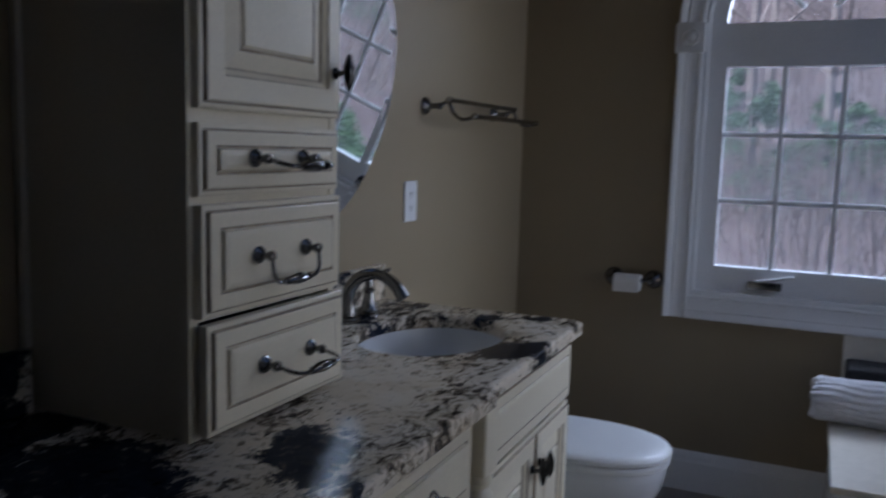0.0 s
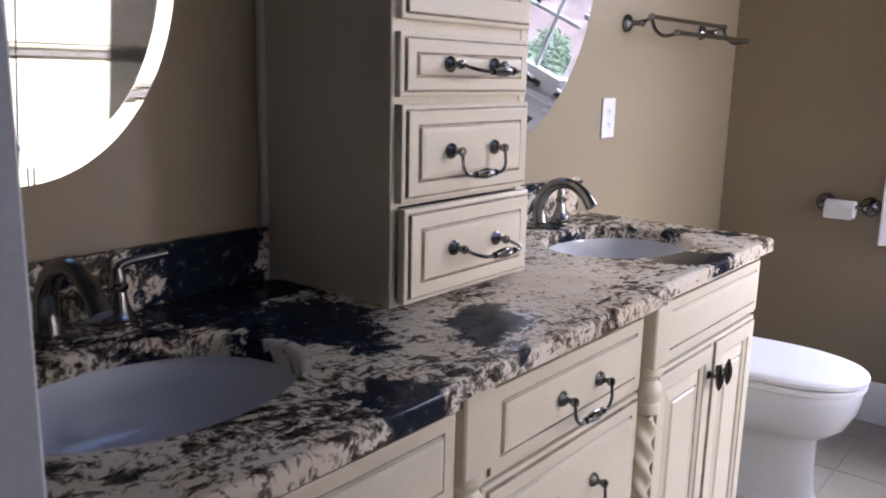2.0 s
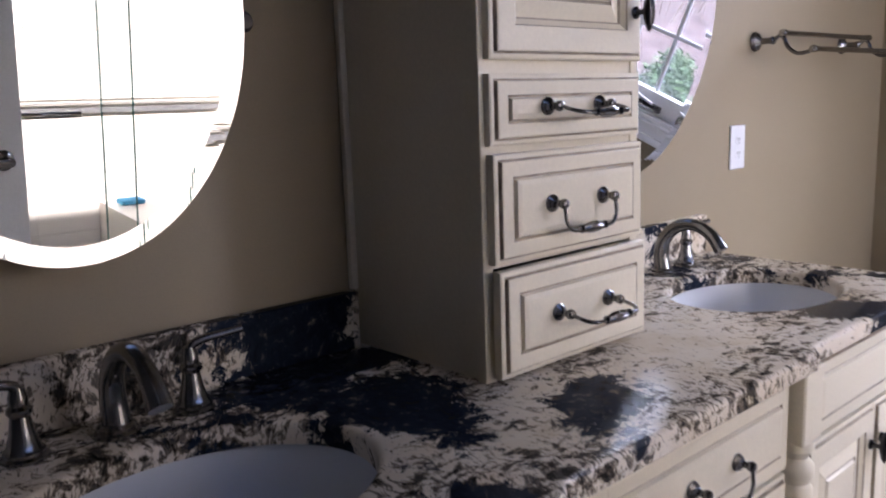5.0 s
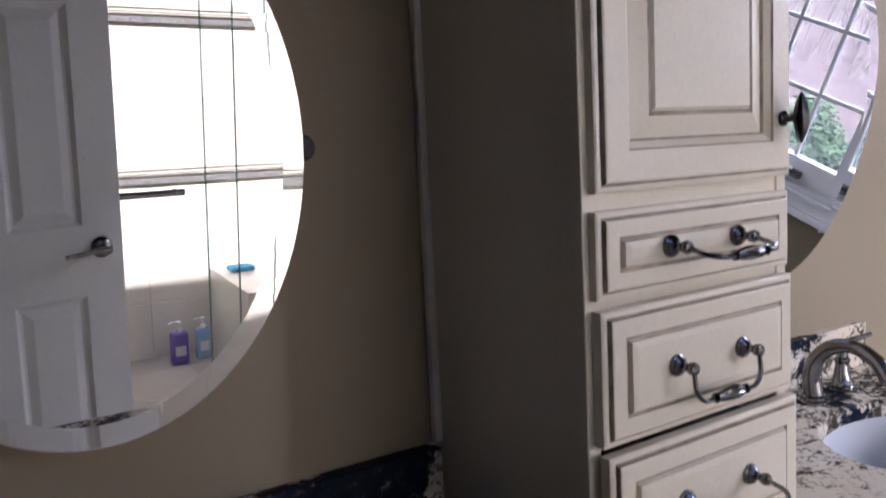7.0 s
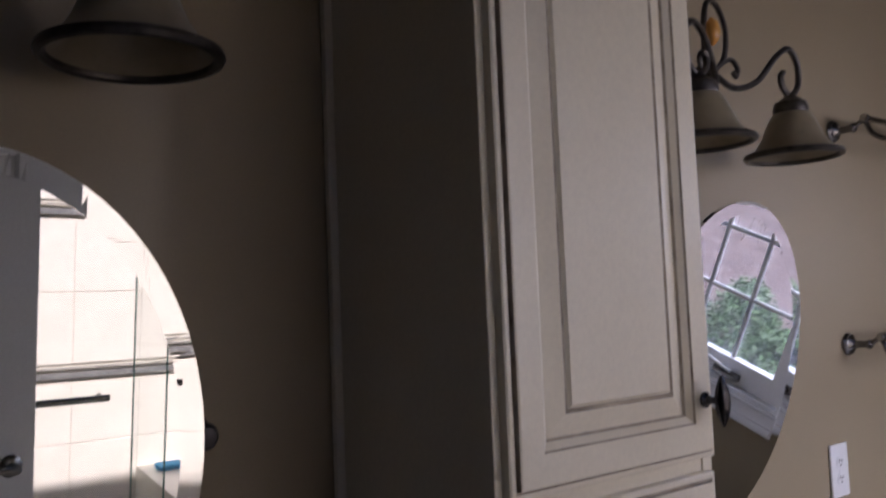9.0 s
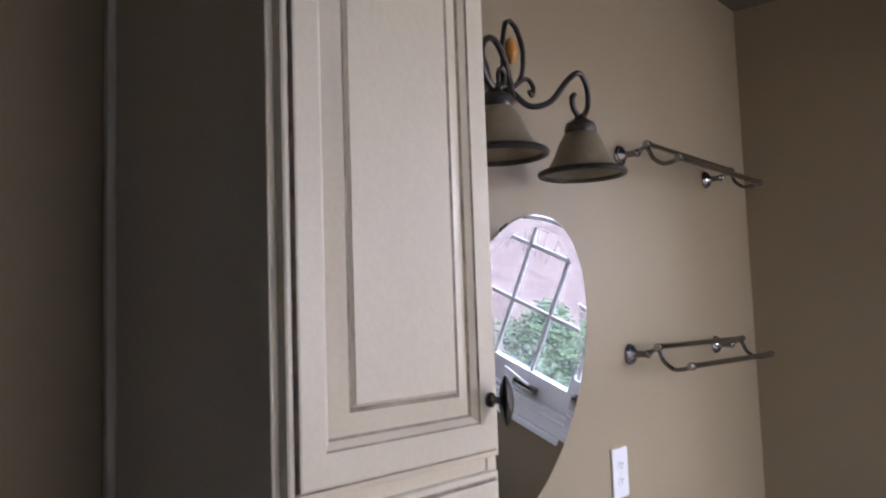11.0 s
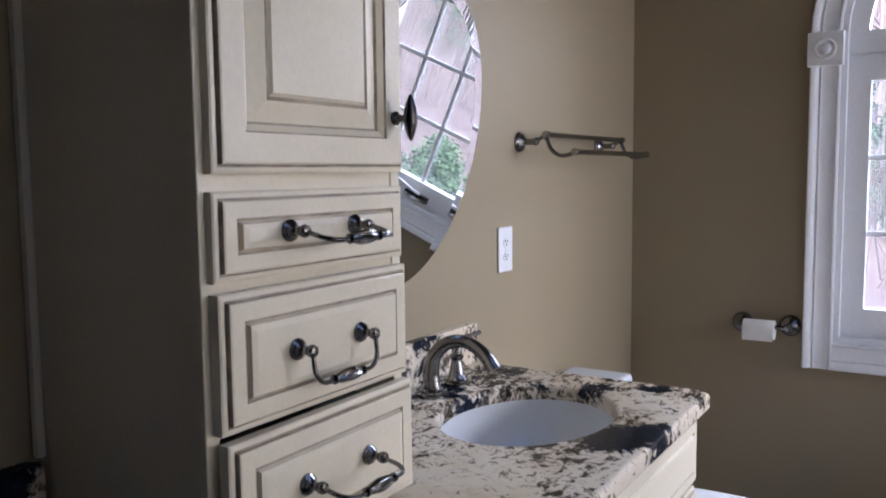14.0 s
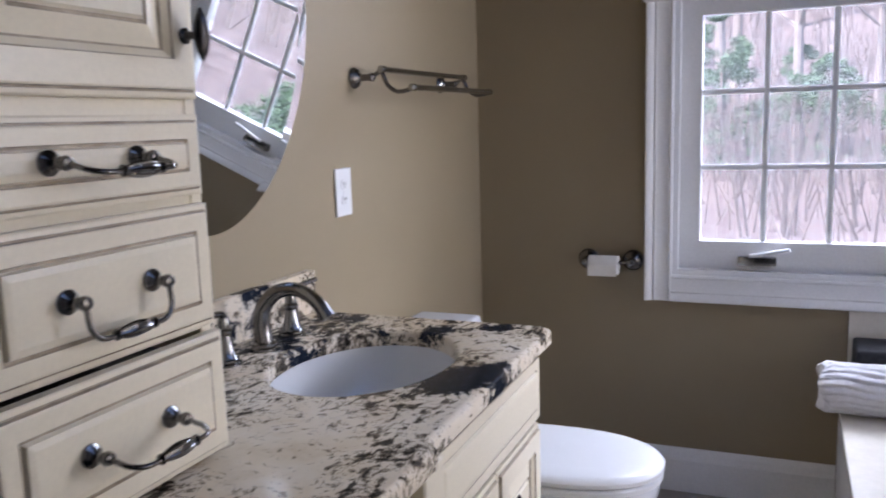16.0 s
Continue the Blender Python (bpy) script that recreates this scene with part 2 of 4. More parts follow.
# darker fields of the slab: place and reach
GRANITE_FIELDS = [(-0.1, -0.02, 0.13, 0.22), (-0.22, -0.07, 0.14, 0.2), (-0.2, -0.22, 0.14, 0.2), (-0.14, -0.3, 0.14, 0.2), (-0.17, -0.42, 0.12, 0.2), (-0.05, -0.24, 0.1, 0.15), (-0.03, -0.1, 0.12, 0.18), (0.0, -0.54, 0.12, 0.2), (0.09, -0.47, 0.12, 0.22), (-0.285, -0.58, 0.09, 0.26), (-0.265, -0.63, 0.07, 0.24), (-0.4, -0.13, 0.12, 0.14),
                  (0.74, -0.535, 0.11, 0.28), (0.83, -0.57, 0.08, 0.24), (1.03, -0.33, 0.12, 0.14), (0.92, -0.1, 0.2, 0.18), (0.5, -0.03, 0.16, 0.18), (1.1, -0.5, 0.08, 0.17), (1.1, -0.15, 0.1, 0.15), (0.62, -0.02, 0.12, 0.16)]
granite_mat = granite()


# ---- mesh helpers ----
def thing(name, loc=(0, 0, 0), label="", category="", group="", kind=""):
    o = new(name)
    o.location = loc
    o.empty_display_size = 0.05
    return tagged(o, label, category, group, kind)


def part(name, bm, material_, parent, label="", at=None, smooth=False):
    """Links bm as ONE mesh under a thing or a part; at: the origin to take off a mesh built in the world's metres."""
    if at is not None:
        bmesh.ops.translate(bm, vec=-Vector(at), verts=bm.verts)
    bmesh.ops.recalc_face_normals(bm, faces=bm.faces)
    me = bpy.data.meshes.new(name)
    bm.to_mesh(me)
    bm.free()
    for m_ in material_ if isinstance(material_, (list, tuple)) else (material_,):
        me.materials.append(m_)
    if smooth:
        me.shade_smooth()
        me.set_sharp_from_angle(angle=radians(38))
    o = new(name, me)
    if parent is not None:
        o.parent = parent
    if label:
        o["label"] = label
    return o


def solid(name, bm, material_, label, category, kind="", smooth=False, group=""):
    """A thing that is one mesh."""
    return tagged(part(name, bm, material_, None, "", None, smooth), label, category, group, kind)


def add_box(bm, x0, x1, y0, y1, z0, z1, bevel=0.0, segments=2):
    r = bmesh.ops.create_cube(bm, size=1.0)
    vs = r["verts"]
    bmesh.ops.scale(bm, vec=(x1 - x0, y1 - y0, z1 - z0), verts=vs)
    bmesh.ops.translate(bm, vec=((x0 + x1) / 2, (y0 + y1) / 2, (z0 + z1) / 2), verts=vs)
    if bevel:
        es = list({e for v in vs for e in v.link_edges})
        bmesh.ops.bevel(bm, geom=es, offset=bevel, segments=segments, affect="EDGES", profile=0.6)
    return bm


def box(x0, x1, y0, y1, z0, z1, bevel=0.0, segments=2):
    return add_box(bmesh.new(), min(x0, x1), max(x0, x1), min(y0, y1), max(y0, y1), z0, z1, bevel, segments)


def add_lathe(bm, profile, m=Matrix(), seg=24, sx=1.0, sy=1.0):
    """Turns (radius, height) round z, then places it by m."""
    rings = []
    for r, z in profile:
        rings.append([bm.verts.new(m @ Vector((max(r, 1e-5) * sx * math.cos(2 * math.pi * i / seg), max(r, 1e-5) * sy * math.sin(2 * math.pi * i / seg), z))) for i in range(seg)])
    for a, b in zip(rings, rings[1:]):
        for i in range(seg):
            bm.faces.new((a[i], a[(i + 1) % seg], b[(i + 1) % seg], b[i]))
    for ring in (rings[0], rings[-1]):
        bm.faces.new(ring)
    return bm


def smooth_line(points, n=8):
    """Catmull-Rom through the points."""
    p = [Vector(q) for q in points]
    p = [2 * p[0] - p[1], *p, 2 * p[-1] - p[-2]]
    out = []
    for a, b, c, d in zip(p, p[1:], p[2:], p[3:]):
        for i in range(n):
            t = i / n
            out.append(0.5 * ((2 * b) + (c - a) * t + (2 * a - 5 * b + 4 * c - d) * t * t + (3 * b - a - 3 * c + d) * t ** 3))
    out.append(p[-2])
    return out


def add_tube(bm, points, radius, seg=10, n=8, m=Matrix()):
    """A round bar along a smooth line; radius: a number, or a function of 0..1."""
    line = smooth_line(points, n) if n > 1 else [Vector(q) for q in points]
    rings, up = [], Vector((0.13, 0.31, 0.94))
    for i, q in enumerate(line):
        d = (line[min(i + 1, len(line) - 1)] - line[max(i - 1, 0)]).normalized()
        side = d.cross(up)
        if side.length < 0.05:
            side = d.cross(Vector((1, 0, 0)))
        side.normalize()
        up = side.cross(d).normalized()
        r = radius(i / (len(line) - 1)) if callable(radius) else radius
        rings.append([bm.verts.new(m @ (q + r * (math.cos(2 * math.pi * k / seg) * side + math.sin(2 * math.pi * k / seg) * up))) for k in range(seg)])
    for a, b in zip(rings, rings[1:]):
        for k in range(seg):
            bm.faces.new((a[k], a[(k + 1) % seg], b[(k + 1) % seg], b[k]))
    bm.faces.new(rings[0])
    bm.faces.new(rings[-1])
    return bm


def plate(outer, holes, to3d, depth):
    """A sheet with holes: 2D outlines, a function into space, and the thickness as a vector."""
    bm = bmesh.new()
    edges = []
    for loop in (outer, *holes):
        vs = [bm.verts.new(to3d(*p)) for p in loop]
        edges += [bm.edges.new((a, b)) for a, b in zip(vs, vs[1:] + vs[:1])]
    bmesh.ops.triangle_fill(bm, use_beauty=True, use_dissolve=False, edges=edges)
    ext = bmesh.ops.extrude_face_region(bm, geom=list(bm.faces), use_keep_orig=True)
    bmesh.ops.translate(bm, vec=depth, verts=[g for g in ext["geom"] if isinstance(g, bmesh.types.BMVert)])
    return bm


def ellipse(cx, cy, a, b, n=64):
    return [(cx + a * math.cos(2 * math.pi * i / n), cy + b * math.sin(2 * math.pi * i / n)) for i in range(n)]


def rect(x0, x1, y0, y1):
    return [(x0, y0), (x1, y0), (x1, y1), (x0, y1)]


def add_panel(bm, x0, x1, z0, z1, y_back, steps, m=Matrix(), arch=0.0):
    """A front in the xz plane that looks to -y: nested rectangles (inset, y, material of the strip that leads there)."""
    loops = []
    first = True
    for inset, y, mi in [(0, y_back, 0), *steps]:
        loops.append(([bm.verts.new(m @ Vector(p)) for p in ((x0 + inset, y, z0 + inset), (x1 - inset, y, z0 + inset), (x1 - inset, y, z1 - inset), (x0 + inset, y, z1 - inset))], mi))
    for (a, _), (b, mi) in zip(loops, loops[1:]):
        for i in range(4):
            f = bm.faces.new((a[i], a[(i + 1) % 4], b[(i + 1) % 4], b[i]))
            f.material_index = mi
    bm.faces.new(loops[-1][0])
    bm.faces.new(list(reversed(loops[0][0])))
    return bm


def cabinet_front(x0, x1, z0, z1, y, border=0.05, thick=0.022, slab=False):
    """Glazed cream front: eased outer edge with a dark line, and a raised field. y: its face."""
    yb = y + thick
    s = [(0.0, y + 0.008, 0), (0.0025, y + 0.0065, 0), (0.007, y + 0.006, 0), (0.0078, y + 0.0075, 1), (0.0098, y + 0.0075, 1), (0.0106, y + 0.001, 1), (0.013, y, 0)]
    if slab:      # drawer: a field that stands up from the face behind a fine quirk
        s += [(border - 0.003, y, 0), (border - 0.0015, y + 0.003, 1), (border + 0.0012, y + 0.003, 1), (border + 0.0035, y - 0.003, 0), (border + 0.011, y - 0.0045, 0)]
    else:         # door: an ogee down into the frame, a cove and a raised field
        s += [(border - 0.004, y, 0), (border - 0.002, y + 0.0025, 1), (border + 0.006, y + 0.008, 0), (border + 0.009, y + 0.011, 1),
              (border + 0.034, y + 0.004, 0), (border + 0.037, y + 0.006, 1), (border + 0.039, y + 0.0055, 1), (border + 0.043, y + 0.0015, 0)]
    return add_panel(bmesh.new(), x0, x1, z0, z1, yb, s)


# ---- the room ----
XE, XW, YS, ZC = 2.365, -0.798, -3.15, 2.60      # east, west and south faces, ceiling
WIN_Y, WIN_HALF, WIN_SILL, WIN_SPRING = -1.075, 0.385, 0.775, 1.79


def arch_outline(half, z0, zs, n=24, rise=None):
    rise = half if rise is None else rise
    pts = [(WIN_Y - half, z0), (WIN_Y + half, z0), (WIN_Y + half, zs)]
    pts += [(WIN_Y + half * math.cos(math.pi * i / n), zs + rise * math.sin(math.pi * i / n)) for i in range(1, n)]
    return pts + [(WIN_Y - half, zs)]


def structure(name, bm, mat, label, category, smooth=False):
    return solid(name, bm, mat, label, category, "structure", smooth)


# hall floor darkened to keep bounced light off the tower's side
structure("floor_hall", box(-2.4, XW - 0.12, YS - 0.15, 0.16, -0.12, -0.004), low_bounce_dark, "hall floor outside the door, darkened to cut bounced light", "floor")
floor = structure("floor", box(XW - 0.118, XE + 0.16, YS - 0.15, 0.16, -0.12, -0.004), grout, "beige grout bed under the square floor tiles", "floor")
structure("wall_north", box(XW - 0.115, XE + 0.16, 0.0, 0.15, 0, ZC), wall_paint, "smooth taupe painted bathroom wall behind the vanity", "wall")
structure("wall_east", plate([(0.0, 0), (YS, 0), (YS, ZC), (0.0, ZC)], [arch_outline(WIN_HALF, WIN_SILL, WIN_SPRING)], lambda y, z: Vector((XE, y, z)), Vector((0.16, 0, 0))),
          wall_paint, "taupe painted wall with a round-arched window opening", "wall")
DOOR_N, DOOR_S, DOOR_H = -0.81, -1.585, 2.05
# west wall coloured near-black in place of taupe, to shade the tower's side
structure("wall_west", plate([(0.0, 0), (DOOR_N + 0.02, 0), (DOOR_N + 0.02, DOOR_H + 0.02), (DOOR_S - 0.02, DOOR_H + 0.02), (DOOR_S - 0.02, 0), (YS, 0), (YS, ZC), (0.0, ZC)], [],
          lambda y, z: Vector((XW, y, z)), Vector((-0.115, 0, 0))), low_bounce_dark, "wall with the open doorway, darkened to cut bounced light", "wall")
# unseen south window, added as the way in for the fill lamp
ADDED_S_WIN = rect(1.70, 2.30, 0.95, 2.15)
structure("wall_south", plate(rect(XW - 0.115, XE + 0.16, 0, ZC), [ADDED_S_WIN], lambda x, z: Vector((x, YS, z)), Vector((0, -0.15, 0))), wall_paint, "taupe painted wall behind the shower and tub", "wall")
added_window = thing("added_window_2", (2.0, YS, 0.95), "unseen white window added to let in south fill light", "window", "", "structure")
part("frame", plate(rect(1.64, 2.36, 0.89, 2.21), [rect(1.715, 2.285, 0.965, 2.135)], lambda x, z: Vector((x, YS + 0.018, z)), Vector((0, -0.10, 0))), trim_paint, added_window, "", (2.0, YS, 0.95))
part("sash_bar", box(1.715, 2.285, YS - 0.06, YS - 0.03, 1.53, 1.57), trim_paint, added_window, "", (2.0, YS, 0.95))
south_pane = part("pane", box(1.715, 2.285, YS - 0.05, YS - 0.046, 0.965, 2.135), pane_glass, added_window, "clear glass", (2.0, YS, 0.95))
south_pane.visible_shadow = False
# ceiling darkened to hold down fill; unseen skylight hole added for the sun
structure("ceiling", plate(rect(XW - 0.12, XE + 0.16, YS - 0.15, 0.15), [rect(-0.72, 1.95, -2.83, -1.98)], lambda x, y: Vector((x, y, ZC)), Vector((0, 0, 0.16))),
          low_bounce_ceiling, "ceiling darkened to cut bounced light, with an added skylight opening", "ceiling")
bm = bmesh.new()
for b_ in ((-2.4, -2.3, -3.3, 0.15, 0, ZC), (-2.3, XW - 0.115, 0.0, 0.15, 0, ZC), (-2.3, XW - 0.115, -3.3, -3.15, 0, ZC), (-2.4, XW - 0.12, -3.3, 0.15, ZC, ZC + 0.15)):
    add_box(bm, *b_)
structure("wall_hall", bm, low_bounce_dark, "plain hall walls outside the door, darkened to cut bounced light", "wall")

# baseboard along the north and east walls, with a stepped top
def baseboard_run(bm, a, b, out):
    a, b, out = Vector(a), Vector(b), Vector(out)
    prof = [(0, 0), (0.016, 0), (0.016, 0.115), (0.012, 0.125), (0.010, 0.14), (0.004, 0.155), (0, 0.158)]
    ra = [bm.verts.new(a + out * p + Vector((0, 0, z))) for p, z in prof]
    rb = [bm.verts.new(b + out * p + Vector((0, 0, z))) for p, z in prof]
    for i in range(len(prof) - 1):
        bm.faces.new((ra[i], ra[i + 1], rb[i + 1], rb[i]))
    bm.faces.new(ra)
    bm.faces.new(rb)


bm = bmesh.new()
baseboard_run(bm, (XE - 0.001, -0.001, 0.002), (XE - 0.001, -1.22, 0.002), (-1, 0, 0))
baseboard_run(bm, (1.12, -0.001, 0.002), (XE - 0.017, -0.001, 0.002), (0, -1, 0))
structure("baseboard", bm, trim_paint, "tall white painted baseboard with a moulded top", "baseboard")


# ---- window ----
def sweep(path, normal_of, prof, m3):
    """Casing: a profile (across, proud) carried along 2D points."""
    bm = bmesh.new()
    rings = []
    for (u, v), (nu, nv) in zip(path, normal_of):
        rings.append([bm.verts.new(m3(u + nu * a, v + nv * a, p)) for a, p in prof])
    for a, b in zip(rings, rings[1:]):
        for i in range(len(prof) - 1):
            bm.faces.new((a[i], a[i + 1], b[i + 1], b[i]))
    bm.faces.new(rings[0])
    bm.faces.new(rings[-1])
    return bm


window = thing("window_1", (XE, WIN_Y, WIN_SILL), "white round-arched casement window with grilles and fluted casing", "window", "", "structure")
WAT = (XE, WIN_Y, WIN_SILL)
CASING = [(0.0, 0.0), (0.0, 0.014), (0.006, 0.017), (0.012, 0.012), (0.018, 0.013), (0.05, 0.014), (0.056, 0.018), (0.062, 0.014), (0.068, 0.020), (0.078, 0.026), (0.086, 0.027), (0.09, 0.022), (0.09, 0.0)]
wall3 = lambda y, z, p: Vector((XE - 0.001 - p, y, z))
hh = WIN_HALF
for nm, path, nrm in (
    ("casing_side", [(WIN_Y + hh, WIN_SILL - 0.09), (WIN_Y + hh, 1.68)], [(1, 0), (1, 0)]),
    ("casing_side", [(WIN_Y - hh, WIN_SILL - 0.09), (WIN_Y - hh, 1.68)], [(-1, 0), (-1, 0)]),
    ("casing_bottom", [(WIN_Y - hh, WIN_SILL), (WIN_Y + hh, WIN_SILL)], [(0, -1), (0, -1)]),
    ("casing_arch", [(WIN_Y + hh * math.cos(math.pi * i / 28), 1.79 + hh * math.sin(math.pi * i / 28)) for i in range(29)], [(math.cos(math.pi * i / 28), math.sin(math.pi * i / 28)) for i in range(29)]),
):
    part(nm, sweep(path, nrm, CASING, wall3), trim_paint, window, "", WAT, True)
for sgn in (1, -1):
    yc = WIN_Y + sgn * (hh + 0.045)
    block = part("corner_block", box(XE - 0.032, XE - 0.001, yc - 0.054, yc + 0.054, 1.68, 1.788, 0.003), trim_paint, window, "square block with a turned rosette", WAT)
    part("rosette", add_lathe(bmesh.new(), [(0.034, 0), (0.034, 0.004), (0.029, 0.006), (0.025, 0.003), (0.018, 0.003), (0.014, 0.008), (0.008, 0.010), (0.0, 0.010)],
         Matrix.Translation((XE - 0.032, yc, 1.734)) @ Matrix.Rotation(radians(-90), 4, "Y"), 28), trim_paint, block, "", WAT, True)
# jamb lining, sash, middle rail
out_o, in_o = arch_outline(hh + 0.002, WIN_SILL - 0.002, 1.79), arch_outline(hh - 0.018, WIN_SILL + 0.018, 1.79)
part("jamb", plate(out_o, [in_o], lambda y, z: Vector((XE, y, z)), Vector((0.155, 0, 0))), trim_paint, window, "", WAT)
fx = XE + 0.035
part("sash_frame", plate(rect(WIN_Y - hh + 0.018, WIN_Y + hh - 0.018, WIN_SILL + 0.018, 1.715), [rect(WIN_Y - 0.30, WIN_Y + 0.30, 0.888, 1.632)], lambda y, z: Vector((fx, y, z)), Vector((0.045, 0, 0))), trim_paint, window, "", WAT)
arch_in = [(WIN_Y + (hh - 0.075) * math.cos(math.pi * i / 24), 1.79 + (hh - 0.075) * math.sin(math.pi * i / 24)) for i in range(25)]
arch_out = [(WIN_Y + (hh - 0.018) * math.cos(math.pi * i / 24), 1.79 + (hh - 0.018) * math.sin(math.pi * i / 24)) for i in range(25)]
part("arch_frame", plate([(WIN_Y + hh - 0.018, 1.716), *arch_out, (WIN_Y - hh + 0.018, 1.716)], [arch_in], lambda y, z: Vector((fx + 0.004, y, z)), Vector((0.041, 0, 0))), trim_paint, window, "", WAT)
for k in range(1, 3):
    part("muntin", box(fx + 0.016, fx + 0.032, WIN_Y - 0.3 + 0.2 * k - 0.009, WIN_Y - 0.3 + 0.2 * k + 0.009, 0.886, 1.634, 0.003, 1), trim_paint, window, "", WAT)
    part("muntin", box(fx + 0.017, fx + 0.031, WIN_Y - 0.302, WIN_Y + 0.302, 0.888 + 0.248 * k - 0.009, 0.888 + 0.248 * k + 0.009, 0.003, 1), trim_paint, window, "", WAT)
for a in (45, 90, 135):
    c, s = math.cos(radians(a)), math.sin(radians(a))
    bm = add_tube(bmesh.new(), [(fx + 0.026, WIN_Y + 0.07 * c, 1.79 + 0.07 * s), (fx + 0.026, WIN_Y + 0.312 * c, 1.79 + 0.312 * s)], 0.009, 6, 1)
    part("muntin", bm, trim_paint, window, "", WAT)
# thin pale sheet behind the sash, added to haze the view outside
screen = glass_material("haze_screen_mesh", (1, 1, 1))
sn, sl = screen.node_tree.nodes, screen.node_tree.links
veil, weave = sn.new("ShaderNodeMixShader"), sn.new("ShaderNodeBsdfDiffuse")
weave.inputs[0].default_value = (0.55, 0.55, 0.58, 1)
veil.inputs[0].default_value = 0.13
sl.new(sn["Transparent BSDF"].outputs[0], veil.inputs[1])
sl.new(weave.outputs[0], veil.inputs[2])
sl.new(veil.outputs[0], sn["Material Output"].inputs[0])
mesh_screen = part("haze_screen", box(fx + 0.048, fx + 0.049, WIN_Y - 0.35, WIN_Y + 0.35, 0.8, 1.70), screen, window, "pale see-through screen added to haze the view outside", WAT)
mesh_screen.visible_shadow = False
part("pane", box(fx + 0.022, fx + 0.026, WIN_Y - 0.3, WIN_Y + 0.3, 0.888, 1.632), pane_glass, window, "clear glass", WAT).visible_shadow = False
part("pane", plate(arch_in, [], lambda y, z: Vector((fx + 0.022, y, z)), Vector((0.004, 0, 0))), pane_glass, window, "clear glass", WAT).visible_shadow = False
# crank of the casement
bm = add_box(bmesh.new(), fx - 0.03, fx, -1.02, -0.9, 0.812, 0.842, 0.006)
part("crank_housing", bm, chrome, window, "grey metal crank housing", WAT, True)
part("crank_handle", add_tube(bmesh.new(), [(fx - 0.035, -0.935, 0.846), (fx - 0.04, -0.97, 0.852), (fx - 0.045, -1.03, 0.866), (fx - 0.05, -1.06, 0.872)], 0.006, 8), plastic, window, "", WAT, True)

# ---- doorway and door ----
frame_d = thing("door_frame_1", (XW - 0.06, DOOR_N, 0), "white painted door jamb with stop and moulded casing", "door frame", "", "structure")
DAT = (XW - 0.06, DOOR_N, 0)
for y0, y1, sy in ((DOOR_N, DOOR_N + 0.02, -1), (DOOR_S - 0.02, DOOR_S, 1)):
    part("jamb", box(XW - 0.118, XW + 0.004, y0, y1, 0, DOOR_H, 0.002, 1), trim_paint, frame_d, "", DAT)
    yj = DOOR_N if sy < 0 else DOOR_S
    part("door_stop", box(XW - 0.072, XW - 0.034, yj, yj + sy * 0.012, 0, DOOR_H, 0.003), trim_paint, frame_d, "", DAT)
part("jamb", box(XW - 0.118, XW + 0.004, DOOR_S - 0.02, DOOR_N + 0.02, DOOR_H, DOOR_H + 0.02), trim_paint, frame_d, "", DAT)
for xf, nx in ((XW - 0.116, -1), (XW + 0.001, 1)):
    for yj, sy in ((DOOR_N + 0.006, 1), (DOOR_S - 0.006, -1)):
        if nx > 0 and sy > 0:
            continue
        prof = CASING
        part("casing", sweep([(yj, 0.002), (yj, DOOR_H + 0.09)], [(sy, 0), (sy, 0)], prof, lambda y, z, p: Vector((xf + nx * p, y, z))), trim_paint, frame_d, "", DAT, True)


def room_door(w=0.735, h=2.02, t=0.035):
    d = thing("door_1", (XW + 0.02, DOOR_S, 0.012), "white six-panel interior door standing open into the room", "door", "", "structure")
    bm = bmesh.new()
    xs = [0.115, w / 2 - 0.05, w / 2 + 0.05, w - 0.115]
    zs = [(0.22, 0.79), (1.0, 1.62), (1.74, 1.9)]
    holes = [rect(xs[i], xs[i + 1], z0, z1) for z0, z1 in zs for i in (0, 2)]
    slab = plate(rect(0, w, 0, h), holes, lambda x, z: Vector((x, 0, z)), Vector((0, t, 0)))
    part("stiles_and_rails", slab, trim_paint, d)
    for z0, z1 in zs:
        for i in (0, 2):
            bm = bmesh.new()
            for flip in (Matrix(), Matrix.Translation((0, t, 0)) @ Matrix.Diagonal((1, -1, 1, 1))):
                add_panel(bm, xs[i], xs[i + 1], z0, z1, 0.0175, [(0, 0.0, 0), (0.012, 0.009, 0), (0.02, 0.010, 0), (0.042, 0.004, 0), (0.046, 0.003, 0)], flip)
            part("panel", bm, trim_paint, d)
    for face, s in ((t, 1), (0.0, -1)):
        bm = bmesh.new()
        m = Matrix.Translation((w - 0.065, face, 0.93)) @ Matrix.Rotation(radians(-90 * s), 4, "X")
        add_lathe(bm, [(0.032, 0), (0.032, 0.006), (0.026, 0.012), (0.014, 0.016), (0.011, 0.045), (0.014, 0.05), (0.0, 0.054)], m, 24)
        lever = part("lever_handle", bm, chrome, d, "brushed nickel lever set", None, True)
        y = face + s * 0.047
        add = add_tube(bmesh.new(), [(w - 0.065, y, 0.93), (w - 0.10, y + s * 0.003, 0.932), (w - 0.14, y, 0.926), (w - 0.185, y - s * 0.004, 0.922)], lambda q: 0.0095 - 0.003 * q, 10)
        part("lever", add, chrome, lever, "", None, True)
    for z in (0.22, 1.0, 1.8):
        part("hinge", add_lathe(bmesh.new(), [(0.006, -0.05), (0.006, 0.05)], Matrix.Translation((-0.006, 0.0, z)), 10), chrome, d)
    return d


room_door().rotation_euler = (0, 0, radians(-11.0))


# ---- vanity ----
VX0, VX1, CT = -0.79, 1.148, 0.88          # worktop ends and its height
